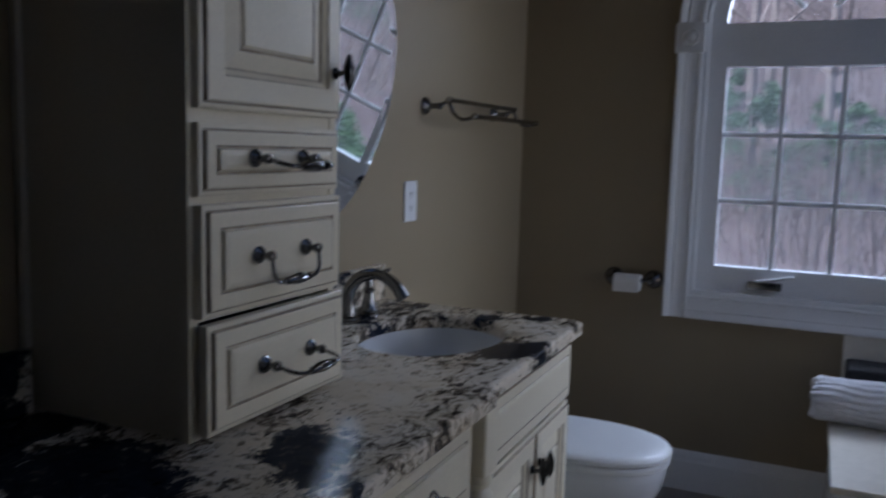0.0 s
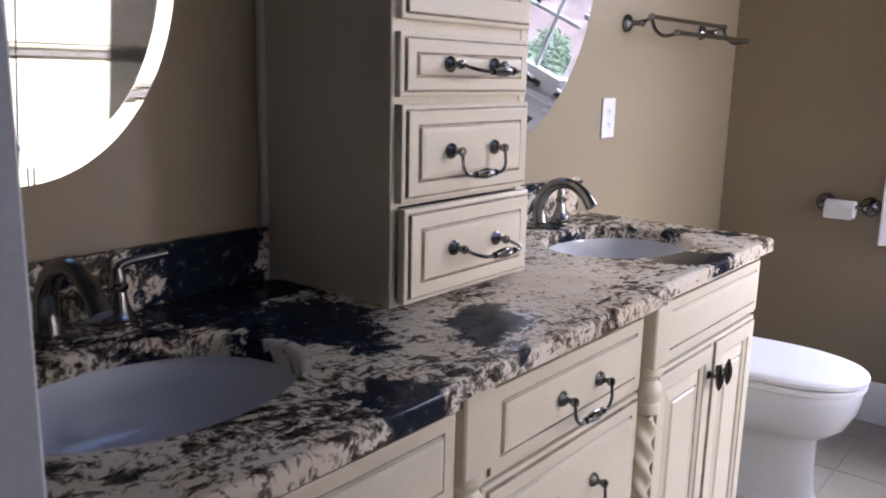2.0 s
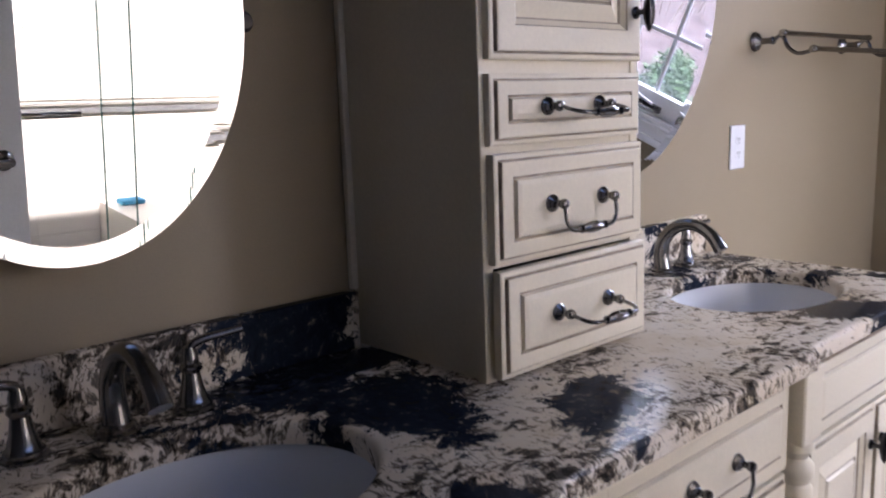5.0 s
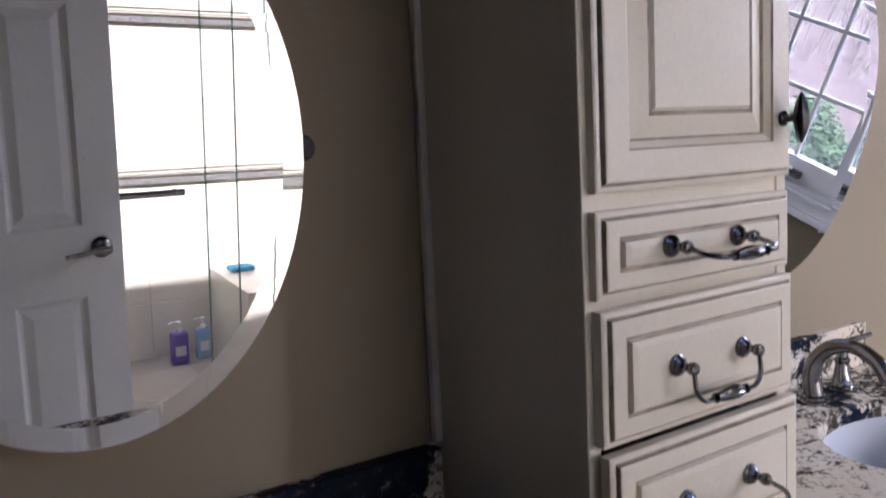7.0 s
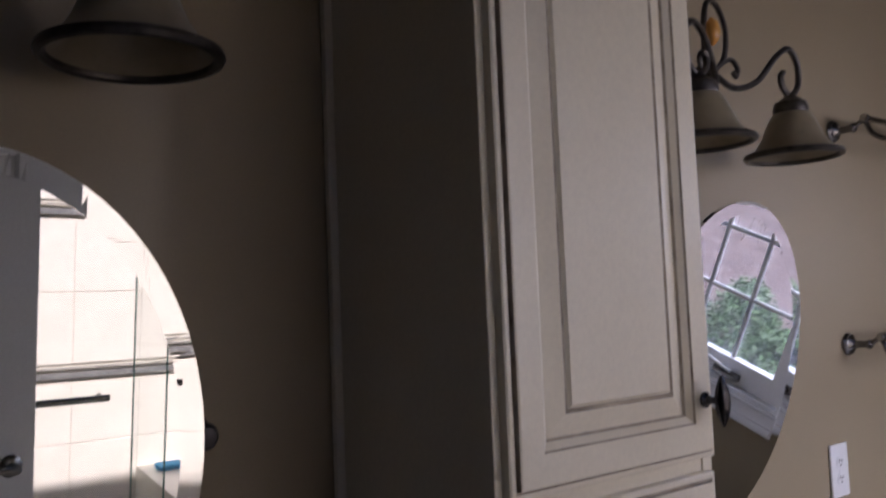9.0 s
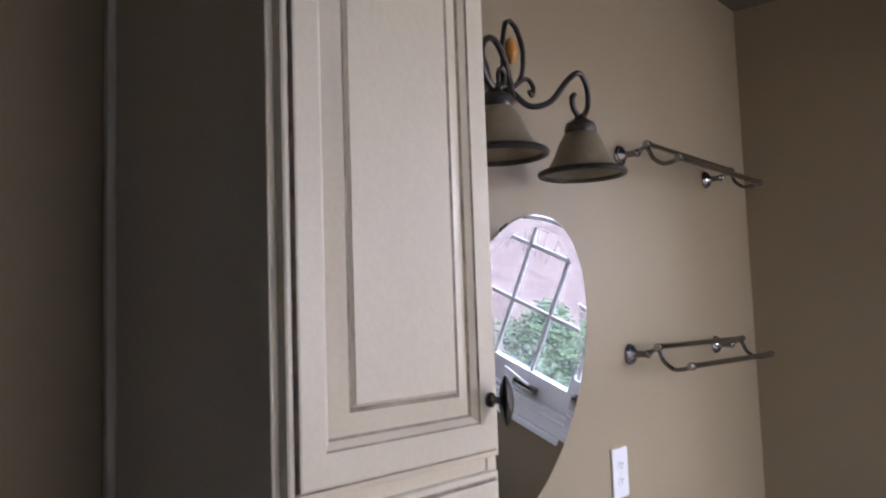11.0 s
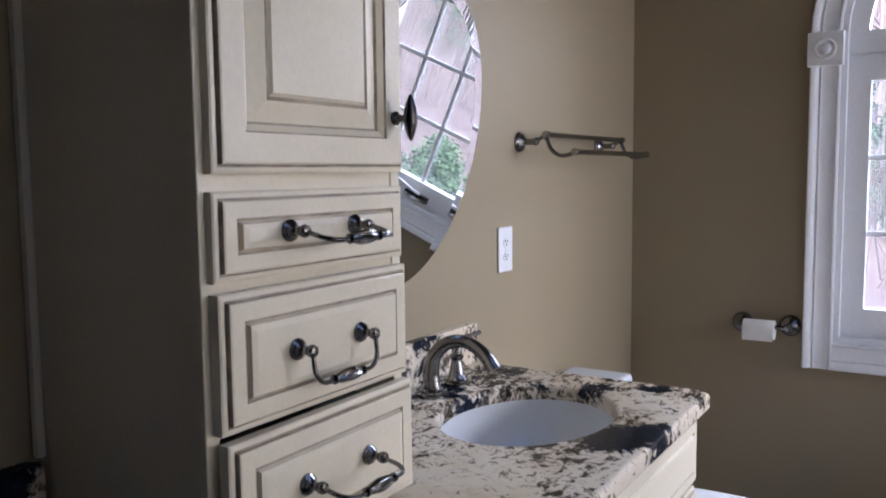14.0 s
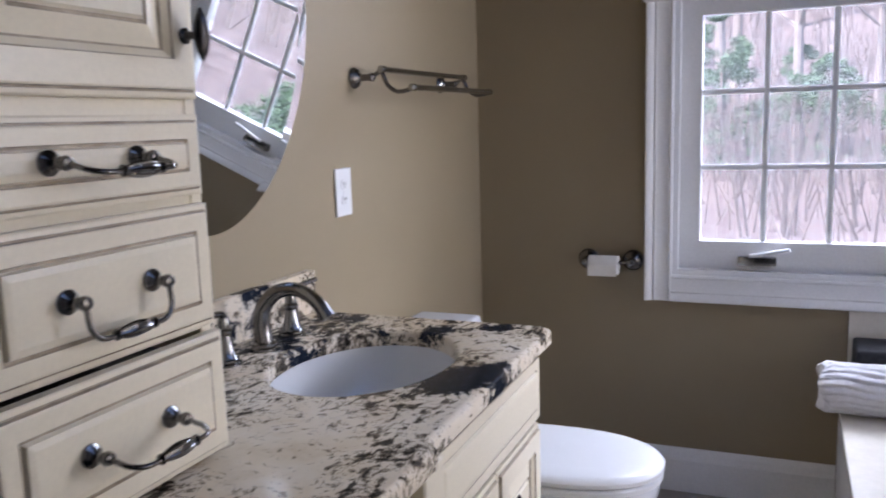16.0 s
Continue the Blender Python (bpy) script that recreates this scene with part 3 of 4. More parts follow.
YL, YC_, YR = -0.632, -0.617, -0.598        # fronts of the worktop: left, middle, right
SINKS = ((-0.452, -0.33), (0.822, -0.325))

outline = [(VX0, -0.002), (VX0, YL), (-0.185, YL), (-0.165, YC_), (0.475, YC_), (0.495, YR), (VX1 - 0.012, YR), (VX1, YR + 0.012), (VX1, -0.002)]
bm = plate(outline, [ellipse(sx, sy, 0.213, 0.163) for sx, sy in SINKS], lambda x, y: Vector((x, y, CT)), Vector((0, 0, -0.032)))
front_edges = [e for e in bm.edges if all(v.co.z > CT - 0.001 for v in e.verts) and len(e.link_faces) == 2 and any(abs(f.normal.z) < 0.5 for f in e.link_faces) and all(v.co.y < -0.1 for v in e.verts)]
bmesh.ops.bevel(bm, geom=front_edges, offset=0.009, segments=3, affect="EDGES", profile=0.5)
worktop = solid("worktop", bm, granite_mat, "polished cream granite worktop with blue-black fields", "worktop", "", True)
for sx0, sx1 in ((VX0, -0.001), (0.386, VX1)):
    solid("backsplash", box(sx0, sx1, -0.026, -0.002, CT + 0.0005, CT + 0.099, 0.002, 1), granite_mat, "low polished granite backsplash against the taupe wall", "backsplash", "", False, "backsplashes")


def basin(cx, cy):
    o = thing("sink_basin", (cx, cy, CT - 0.032), "white porcelain oval basin set under the granite", "sink", "basins")
    bm = bmesh.new()
    a, b, n = 0.222, 0.172, 48
    prof = [(1.04, 0.0), (1.0, 0.0), (0.985, -0.012), (0.95, -0.045), (0.86, -0.09), (0.68, -0.125), (0.42, -0.142), (0.14, -0.148), (0.1, -0.15)]
    rings = [[bm.verts.new((a * r * math.cos(2 * math.pi * i / n), b * r * math.sin(2 * math.pi * i / n), z - 0.0005)) for i in range(n)] for r, z in prof]
    for p, q in zip(rings, rings[1:]):
        for i in range(n):
            bm.faces.new((p[i], p[(i + 1) % n], q[(i + 1) % n], q[i]))
    bm.faces.new(rings[-1])
    part("bowl", bm, basin_glaze, o, "", None, True)
    part("drain", add_lathe(bmesh.new(), [(0.026, -0.148), (0.026, -0.145), (0.02, -0.144), (0.018, -0.142), (0.0, -0.140)], Matrix(), 20), chrome, o, "brushed nickel drain", None, True)
    return o


for sx, sy in SINKS:
    basin(sx, sy)


def faucet(cx, cy):
    """Widespread set: an arched spout and two lever taps, each a part."""
    o = thing("faucet", (cx, cy, CT), "brushed nickel widespread faucet with arched spout and levers", "faucet", "faucets")
    bm = add_lathe(bmesh.new(), [(0.030, 0), (0.030, 0.005), (0.026, 0.008), (0.026, 0.013), (0.021, 0.017), (0.0, 0.017)], Matrix(), 24)
    pts = [(0, 0, 0.012), (0, 0.004, 0.05), (0, -0.004, 0.085), (0, -0.036, 0.116), (0, -0.08, 0.124), (0, -0.122, 0.104), (0, -0.148, 0.072)]
    add_tube(bm, pts, lambda q: 0.019 - 0.0055 * min(1, q * 1.6) + 0.002 * max(0, q - 0.8) * 5, 14, 8)
    part("spout", bm, chrome, o, "", None, True)
    for s in (-1, 1):
        bm = add_lathe(bmesh.new(), [(0.029, 0), (0.029, 0.004), (0.025, 0.007), (0.025, 0.011), (0.021, 0.015), (0.015, 0.035), (0.012, 0.055), (0.0155, 0.060), (0.0155, 0.065), (0.0115, 0.069), (0.0115, 0.080), (0.008, 0.092), (0.0, 0.094)], Matrix.Translation((s * 0.112, 0.008, 0)), 24)
        tap = part("tap", bm, chrome, o, "", None, True)
        lev = add_tube(bmesh.new(), [(s * 0.112, 0.008, 0.082), (s * 0.116, 0.006, 0.094), (s * 0.132, 0.002, 0.1), (s * 0.16, -0.004, 0.103), (s * 0.186, -0.010, 0.106)], lambda q: 0.0075 - 0.0025 * q, 10)
        part("lever", lev, chrome, tap, "", None, True)
    return o


for sx, _ in SINKS:
    faucet(sx + (0.004 if sx > 0 else -0.006), -0.1)


# pulls and knobs, built at the origin on a front that looks to -y
def pull_mesh(width=0.124, drop=0.042, lift=0.0):
    """Bail pull: two rosettes with posts and a hanging bar with a ribbed grip."""
    bm = bmesh.new()
    for s in (-1, 1):
        m = Matrix.Translation((s * width / 2, 0, 0)) @ Matrix.Rotation(radians(90), 4, "X")
        add_lathe(bm, [(0.0135, 0), (0.0135, 0.003), (0.0108, 0.005), (0.0112, 0.007), (0.0072, 0.010), (0.005, 0.013), (0.005, 0.018), (0.0072, 0.020), (0.0082, 0.025), (0.0065, 0.029), (0.0, 0.031)], m, 18)
    w = width / 2
    y0 = -0.025
    dy, dz = -drop * math.sin(lift), -drop * math.cos(lift)
    f = lambda x, q: (x, y0 + dy * q, dz * q)
    add_tube(bm, [f(-w, 0), f(-w, 0.25), f(-w * 0.98, 0.65), f(-w * 0.8, 0.95), f(-w * 0.5, 1.0), f(0, 0.97), f(w * 0.5, 1.0), f(w * 0.8, 0.95), f(w * 0.98, 0.65), f(w, 0.25), f(w, 0)], 0.0031, 10, 6)
    centre = Vector(f(0, 0.98))
    ribs, n, seg = [], 14, 24
    for i in range(n + 1):
        u = i / n * 2 - 1
        r0 = 0.0036 + 0.0046 * (1 - u * u) ** 0.8
        ribs.append([bm.verts.new(centre + Vector((u * 0.026, r0 * (1 + 0.1 * math.cos(8 * 2 * math.pi * k / seg)) * math.cos(2 * math.pi * k / seg), r0 * (1 + 0.1 * math.cos(8 * 2 * math.pi * k / seg)) * math.sin(2 * math.pi * k / seg)))) for k in range(seg)])
    for a, b in zip(ribs, ribs[1:]):
        for k in range(seg):
            bm.faces.new((a[k], a[(k + 1) % seg], b[(k + 1) % seg], b[k]))
    bm.faces.new(ribs[0])
    bm.faces.new(ribs[-1])
    for s in (-1, 1):
        add_lathe(bm, [(0.004, -0.003), (0.0065, -0.001), (0.0065, 0.001), (0.004, 0.003)], Matrix.Translation(centre + Vector((s * 0.0285, 0, 0))) @ Matrix.Rotation(radians(90), 4, "Y"), 14)
    return bm


def knob_mesh():
    """Upright ribbed spindle knob on a short post."""
    bm = add_lathe(bmesh.new(), [(0.010, 0), (0.010, 0.003), (0.006, 0.006), (0.0045, 0.012), (0.0055, 0.022), (0.0, 0.024)], Matrix.Rotation(radians(90), 4, "X"), 16)
    rings, n, seg = [], 16, 24
    for i in range(n + 1):
        u = i / n * 2 - 1
        r0 = 0.0014 + 0.0078 * (1 - abs(u) ** 2.0)
        rings.append([bm.verts.new((r0 * (1 + 0.09 * math.cos(16 * math.pi * k / seg)) * math.cos(2 * math.pi * k / seg), -0.027 + r0 * (1 + 0.09 * math.cos(16 * math.pi * k / seg)) * math.sin(2 * math.pi * k / seg), u * 0.032)) for k in range(seg)])
    for a, b in zip(rings, rings[1:]):
        for k in range(seg):
            bm.faces.new((a[k], a[(k + 1) % seg], b[(k + 1) % seg], b[k]))
    bm.faces.new(rings[0])
    bm.faces.new(rings[-1])
    return bm


def placed(bm, x, y, z):
    bmesh.ops.translate(bm, vec=(x, y, z), verts=bm.verts)
    return bm


CAB = [cabinet_paint, glaze]


def front(kind, owner, at, x0, x1, z0, z1, y, border, slab, handle=None, lift=0.0, hx=None, hz=None):
    f = part(kind, cabinet_front(x0, x1, z0, z1, y, border, 0.022, slab), CAB, owner, "", at)
    if handle == "pull":
        part("handle", placed(pull_mesh(lift=lift), (x0 + x1) / 2 if hx is None else hx, y - 0.0045, (z0 + z1) / 2 + 0.012 if hz is None else hz), pewter, f, "pewter bail pull", at, True)
    elif handle == "knob":
        part("knob", placed(knob_mesh(), hx, y, hz), backlit_knob, f, "ribbed pewter knob", at, True)
    return f


# middle stack of drawers
mid = thing("drawer_cabinet", (0.195, -0.3, 0), "cream glazed vanity cabinet with three drawers and bail pulls", "cabinet")
MAT_ = (0.195, -0.3, 0)
part("body", box(-0.15, 0.53, -0.004, -0.562, 0.0, CT - 0.033), cabinet_paint, mid, "", MAT_)
front("drawer_front", mid, MAT_, -0.061, 0.449, 0.674, 0.832, -0.586, 0.036, True, "pull", 0.1, 0.20, 0.752)
front("drawer_front", mid, MAT_, -0.061, 0.449, 0.39, 0.666, -0.586, 0.036, True, "pull", 0.1, 0.20, 0.56)
front("drawer_front", mid, MAT_, -0.061, 0.449, 0.105, 0.382, -0.586, 0.036, True, "pull", 0.1, 0.20, 0.28)


def post(x):
    """Square-headed post, turned collar and a rope-twist shaft below."""
    bm = box(x - 0.034, x + 0.034, -0.555, -0.606, 0.715, CT - 0.034, 0.003, 1)
    part("post_head", bm, CAB, mid, "", MAT_)
    cy = -0.578
    bm = add_lathe(bmesh.new(), [(0.028, 0.715), (0.030, 0.70), (0.024, 0.692), (0.020, 0.685), (0.030, 0.672), (0.031, 0.655), (0.024, 0.64), (0.029, 0.63), (0.029, 0.62), (0.022, 0.612)], Matrix.Translation((x, cy, 0)), 24)
    part("collar", bm, CAB, mid, "", MAT_, True)
    bm = bmesh.new()
    seg, n = 24, 110
    rings = []
    for i in range(n + 1):
        z = 0.612 - 0.5 * i / n
        rings.append([bm.verts.new((x + (0.021 + 0.0055 * math.cos(3 * (2 * math.pi * k / seg) + z * 115)) * math.cos(2 * math.pi * k / seg), cy + (0.021 + 0.0055 * math.cos(3 * (2 * math.pi * k / seg) + z * 115)) * math.sin(2 * math.pi * k / seg), z)) for k in range(seg)])
    for a, b in zip(rings, rings[1:]):
        for k in range(seg):
            bm.faces.new((a[k], a[(k + 1) % seg], b[(k + 1) % seg], b[k]))
    part("rope_shaft", bm, CAB, mid, "rope-twist shaft", MAT_, True)
    part("post_foot", box(x - 0.034, x + 0.034, -0.555, -0.606, 0.0, 0.113, 0.003, 1), CAB, mid, "", MAT_)


post(-0.108)
post(0.489)


def sink_cabinet(x0, x1, f0, f1, yf, label, split):
    c = thing("sink_cabinet", ((x0 + x1) / 2, -0.3, 0), label, "cabinet", "sink cabinets")
    at = ((x0 + x1) / 2, -0.3, 0)
    bm = box(x0, x1, -0.004, yf + 0.024, 0.0, CT - 0.033)
    bmesh.ops.delete(bm, geom=[f for f in bm.faces if f.calc_center_median().z > 0.8], context="FACES")
    part("body", bm, cabinet_paint, c, "", at)
    front("false_front", c, at, f0, f1, 0.69, 0.838, yf, 0.034, True)
    m = split
    front("door", c, at, f0, m - 0.0015, 0.10, 0.682, yf, 0.05, False, "knob", 0, m - 0.026, 0.604)
    front("door", c, at, m + 0.0015, f1, 0.10, 0.682, yf, 0.05, False, "knob", 0, m + 0.026, 0.604)
    return c


sink_cabinet(0.5312, 1.116, 0.532, 1.11, -0.582, "cream glazed sink cabinet with two doors beside the toilet", 0.836)
sink_cabinet(-0.772, -0.1512, -0.765, -0.156, -0.606, "cream glazed sink cabinet with two doors beside the doorway", -0.46)

# ---- tower cabinet on the worktop ----
TW, TY, TT = 0.378, -0.330, 2.28
tower = thing("tower_cabinet", (TW / 2, -0.16, CT), "tall cream glazed cabinet standing on the granite worktop", "cabinet")
TAT = (TW / 2, -0.16, CT)
bm = box(0.010, 0.018, -0.002, TY, CT + 0.001, TT)
part("side_panel", bm, cabinet_paint, tower, "", TAT)
part("side_panel", box(TW - 0.018, TW, -0.002, TY, CT + 0.001, TT), cabinet_paint, tower, "", TAT)
part("back_panel", box(0.018, TW - 0.018, -0.002, -0.012, CT + 0.001, TT), shadow_gap, tower, "", TAT)
for z0, z1 in ((CT + 0.001, 0.893), (1.052, 1.066), (1.218, 1.236), (1.33, 1.358), (TT - 0.02, TT)):
    part("rail", box(0.018, TW - 0.018, TY, -0.012, z0, z1), cabinet_paint, tower, "", TAT)
for xx in (-0.0012, TW - 0.0195):
    part("face_stile", box(xx, xx + 0.0207, TY - 0.0025, TY + 0.016, CT + 0.001, TT, 0.0012, 1), cabinet_paint, tower, "", TAT)
part("scribe_strip", box(-0.003, 0.0095, -0.014, -0.001, CT + 0.1, TT, 0.003), cabinet_paint, tower, "scribe strip at the wall", TAT)
bm = bmesh.new()
for i, (p, z) in enumerate(((0.012, 0), (0.02, 0.03), (0.045, 0.06), (0.05, 0.08))):
    add_box(bm, -p, TW + p, TY - 0.02 - p, -0.002, TT + z * 0.999, TT + z + 0.03)
part("crown", bm, cabinet_paint, tower, "", TAT)
front("door", tower, TAT, 0.009, 0.369, 1.352, 2.25, -0.352, 0.05, False, "knob", 0, 0.343, 1.427)
front("drawer_front", tower, TAT, 0.008, 0.367, 1.231, 1.332, -0.351, 0.033, True, "pull", radians(76), 0.179, 1.284)
front("drawer_front", tower, TAT, 0.008, 0.367, 1.060, 1.219, -0.356, 0.035, True, "pull", 0.12, 0.181, 1.141)
front("drawer_front", tower, TAT, 0.008, 0.368, 0.891, 1.051, -0.364, 0.036, True, "pull", radians(78), 0.184, 0.974)
bm = bmesh.new()
add_box(bm, 0.03, TW - 0.03, -0.345, -0.05, 0.90, 1.0)
part("drawer_box", bm, shadow_gap, tower, "", TAT)


# a dark packet that shows in the gap over the bottom drawer
packet = thing("packet", (0.225, -0.3, 1.0), "black packet with white print in the open drawer", "packet")
part("body", box(-0.05, 0.05, -0.042, 0.06, 0.0005, 0.05, 0.003, 1), dark_slot, packet)
for k, (bx, bw) in enumerate(((-0.038, 0.008), (-0.025, 0.012), (-0.008, 0.006), (0.003, 0.014), (0.022, 0.009))):
    part("print_bar", box(bx, bx + bw, -0.0436, -0.0424, 0.03, 0.045), plastic, packet, "white print")


# ---- mirrors ----
def pivot_mirror(cx, cz, tilt, label):
    """Frameless oval mirror with a bevelled rim, hung between two pivots."""
    o = thing("pivot_mirror", (cx, -0.07, cz), label, "mirror", "oval mirrors")
    a, b, n = 0.25, 0.32, 96
    t = Matrix.Rotation(radians(tilt), 4, "X")
    bm = bmesh.new()
    rings = []
    for r, y in ((0.0, -0.004), (a - 0.026, -0.004), (a - 0.0255, -0.00402), (a, -0.0055), (a, 0.003), (0.0, 0.003)):
        k = (a - r)
        rings.append([bm.verts.new(t @ Vector((max(0.0005, a - k) * math.cos(2 * math.pi * i / n) if r else 0.0005 * math.cos(2 * math.pi * i / n), y, max(0.0005, b - k) * math.sin(2 * math.pi * i / n) if r else 0.0005 * math.sin(2 * math.pi * i / n)))) for i in range(n)])
    for p, q in zip(rings, rings[1:]):
        for i in range(n):
            bm.faces.new((p[i], p[(i + 1) % n], q[(i + 1) % n], q[i]))
    part("glass", bm, mirror_mat, o)
    for s in (-1, 1):
        bm = add_lathe(bmesh.new(), [(0.026, 0), (0.026, 0.005), (0.02, 0.010), (0.010, 0.014), (0.009, 0.045), (0.014, 0.05), (0.016, 0.058), (0.011, 0.066), (0.0, 0.069)], Matrix.Translation((s * (a + 0.008), 0.069, 0)) @ Matrix.Rotation(radians(90), 4, "X"), 20)
        part("pivot_post", bm, iron, o, "pewter pivot post", None, True)
    return o


pivot_mirror(-0.462, 1.42, 4.0, "large oval wall mirror tipped slightly down on pewter pivots")
pivot_mirror(0.812, 1.42, 12.3, "large oval wall mirror tipped far down on pewter pivots")


# ---- wall lights over the mirrors ----
def vanity_light(cx, cz):
    """Two bell shades on scrolled arms from a forged back plate with an amber bead."""
    o = thing("wall_light", (cx, 0, cz), "aged bronze scrolled wall light with two tan glass bell shades", "wall light", "wall lights")
    bm = add_lathe(bmesh.new(), [(0.062, 0), (0.06, 0.008), (0.045, 0.014), (0.03, 0.02), (0.0, 0.022)], Matrix.Translation((0, -0.001, 0)) @ Matrix.Rotation(radians(90), 4, "X"), 28, 0.75, 1.25)
    part("back_plate", bm, iron, o, "", None, True)
    part("bead", add_lathe(bmesh.new(), [(0.002, -0.028), (0.012, -0.018), (0.016, 0.0), (0.012, 0.018), (0.002, 0.028)], Matrix.Translation((0, -0.09, 0.05)), 18), amber, o, "amber glass bead", None, True)
    bm = bmesh.new()
    for s in (-1, 1):
        add_tube(bm, [(0, -0.03, -0.03), (s * 0.028, -0.085, -0.01), (s * 0.036, -0.095, 0.05), (s * 0.02, -0.092, 0.098), (0, -0.09, 0.112)], 0.0055, 8)
        add_tube(bm, [(s * 0.01, -0.085, -0.02), (s * 0.045, -0.095, 0.0), (s * 0.062, -0.10, -0.016), (s * 0.056, -0.10, -0.034), (s * 0.046, -0.10, -0.026)], 0.005, 8)
    add_tube(bm, [(0, -0.005, -0.02), (0, -0.05, -0.045), (0, -0.09, -0.03)], 0.008, 8)
    part("scroll_cage", bm, iron, o, "", None, True)
    for s in (-1, 1):
        arm = add_tube(bmesh.new(), [(0, -0.085, -0.03), (s * 0.03, -0.11, -0.062), (s * 0.07, -0.135, -0.05), (s * 0.115, -0.15, 0.0), (s * 0.155, -0.155, 0.022), (s * 0.185, -0.155, 0.0), (s * 0.185, -0.155, -0.045), (s * 0.155, -0.155, -0.072), (s * 0.128, -0.155, -0.06), (s * 0.122, -0.155, -0.038), (s * 0.132, -0.155, -0.028)], 0.0062, 8)
        a = part("arm", arm, iron, o, "", None, True)
        m = Matrix.Translation((s * 0.15, -0.155, -0.175))
        part("shade_cap", add_lathe(bmesh.new(), [(0.008, 0.108), (0.014, 0.098), (0.03, 0.088), (0.034, 0.075), (0.032, 0.066), (0.0, 0.066)], m, 24), iron, a, "", None, True)
        bm = add_lathe(bmesh.new(), [(0.028, 0.070), (0.036, 0.064), (0.047, 0.045), (0.058, 0.018), (0.072, -0.004), (0.088, -0.016), (0.086, -0.018), (0.069, -0.007), (0.055, 0.016), (0.044, 0.043), (0.033, 0.060), (0.027, 0.064)], m, 36)
        part("shade", bm, shade_glass, a, "tan alabaster glass bell shade", None, True)
        ring = [(s * 0.15 + 0.087 * math.cos(2 * math.pi * i / 36), -0.155 + 0.087 * math.sin(2 * math.pi * i / 36), -0.192) for i in range(37)]
        part("rim", add_tube(bmesh.new(), ring, 0.0065, 8, 1), iron, a, "dark metal rim", None, True)
        part("bulb", add_lathe(bmesh.new(), [(0.012, 0.062), (0.013, 0.05), (0.02, 0.035), (0.021, 0.024), (0.013, 0.014), (0.0, 0.012)], m, 20), frosted, a, "unlit frosted bulb", None, True)
    return o


vanity_light(-0.462, 2.02)
vanity_light(0.812, 2.02)


# ---- towel bars, outlet, paper holder ----
def towel_bar(x0, x1, z):
    o = thing("double_towel_bar", ((x0 + x1) / 2, 0, z), "brushed nickel double towel bar on round wall posts", "towel bar", "towel bars")
    h = (x1 - x0) / 2
    for s in (-1, 1):
        bm = add_lathe(bmesh.new(), [(0.027, 0), (0.027, 0.004), (0.023, 0.008), (0.023, 0.011), (0.014, 0.016), (0.009, 0.022), (0.0085, 0.045), (0.011, 0.05), (0.011, 0.055), (0.007, 0.06), (0.0, 0.062)], Matrix.Translation((s * h, -0.001, 0)) @ Matrix.Rotation(radians(90), 4, "X"), 24)
        p = part("wall_post", bm, pewter, o, "", None, True)
        bm = add_tube(bmesh.new(), [(s * h, -0.055, 0.0), (s * h, -0.075, 0.012), (s * h, -0.086, 0.004), (s * h, -0.097, -0.02), (s * h, -0.122, -0.038), (s * h, -0.15, -0.037), (s * h, -0.166, -0.031)], 0.0055, 10)
        part("bracket", bm, pewter, p, "", None, True)
    for y, z_ in ((-0.084, 0.018), (-0.168, -0.03)):
        bm = bmesh.new()
        add_lathe(bm, [(0.0, -h - 0.012), (0.0095, -h - 0.010), (0.0105, -h), (0.0095, -h + 0.008), (0.0075, -h + 0.012), (0.0075, h - 0.012), (0.0095, h - 0.008), (0.0105, h), (0.0095, h + 0.010), (0.0, h + 0.012)], Matrix.Translation((0, y, z_)) @ Matrix.Rotation(radians(90), 4, "Y"), 20)
        part("bar", bm, bar_nickel, o, "", None, True)
    return o


towel_bar(1.428, 2.006, 1.431)
towel_bar(1.428, 2.006, 1.951)

outlet = thing("outlet_plate", (1.341, 0, 1.144), "white plastic double socket plate on the taupe wall", "outlet")
part("cover", box(-0.039, 0.039, -0.0065, -0.0005, -0.0605, 0.0605, 0.004, 3), plastic, outlet, "", None, True)
for s in (-1, 1):
    sock = part("socket", add_lathe(bmesh.new(), [(0.0165, 0), (0.0165, 0.0015), (0.0, 0.0015)], Matrix.Translation((0, -0.0065, s * 0.0195)) @ Matrix.Rotation(radians(90), 4, "X"), 24, 1.0, 0.85), plastic, outlet)
    bm = bmesh.new()
    for dx, hh_ in ((-0.006, 0.0045), (0.006, 0.0037)):
        add_box(bm, dx - 0.0011, dx + 0.0011, -0.0086, -0.0079, s * 0.0195 - hh_ + 0.003, s * 0.0195 + hh_ + 0.003)
    add_lathe(bm, [(0.0023, 0), (0.0023, 0.0006), (0, 0.0006)], Matrix.Translation((0, -0.0079, s * 0.0195 - 0.007)) @ Matrix.Rotation(radians(90), 4, "X"), 10)
    part("slots", bm, dark_slot, sock)
part("screw", add_lathe(bmesh.new(), [(0.003, 0), (0.003, 0.001), (0, 0.0014)], Matrix.Translation((0, -0.0065, 0)) @ Matrix.Rotation(radians(90), 4, "X"), 12), plastic, outlet)

tp = thing("toilet_paper_holder", (XE, -0.482, 0.82), "dark pewter toilet paper holder on the taupe wall", "paper holder")
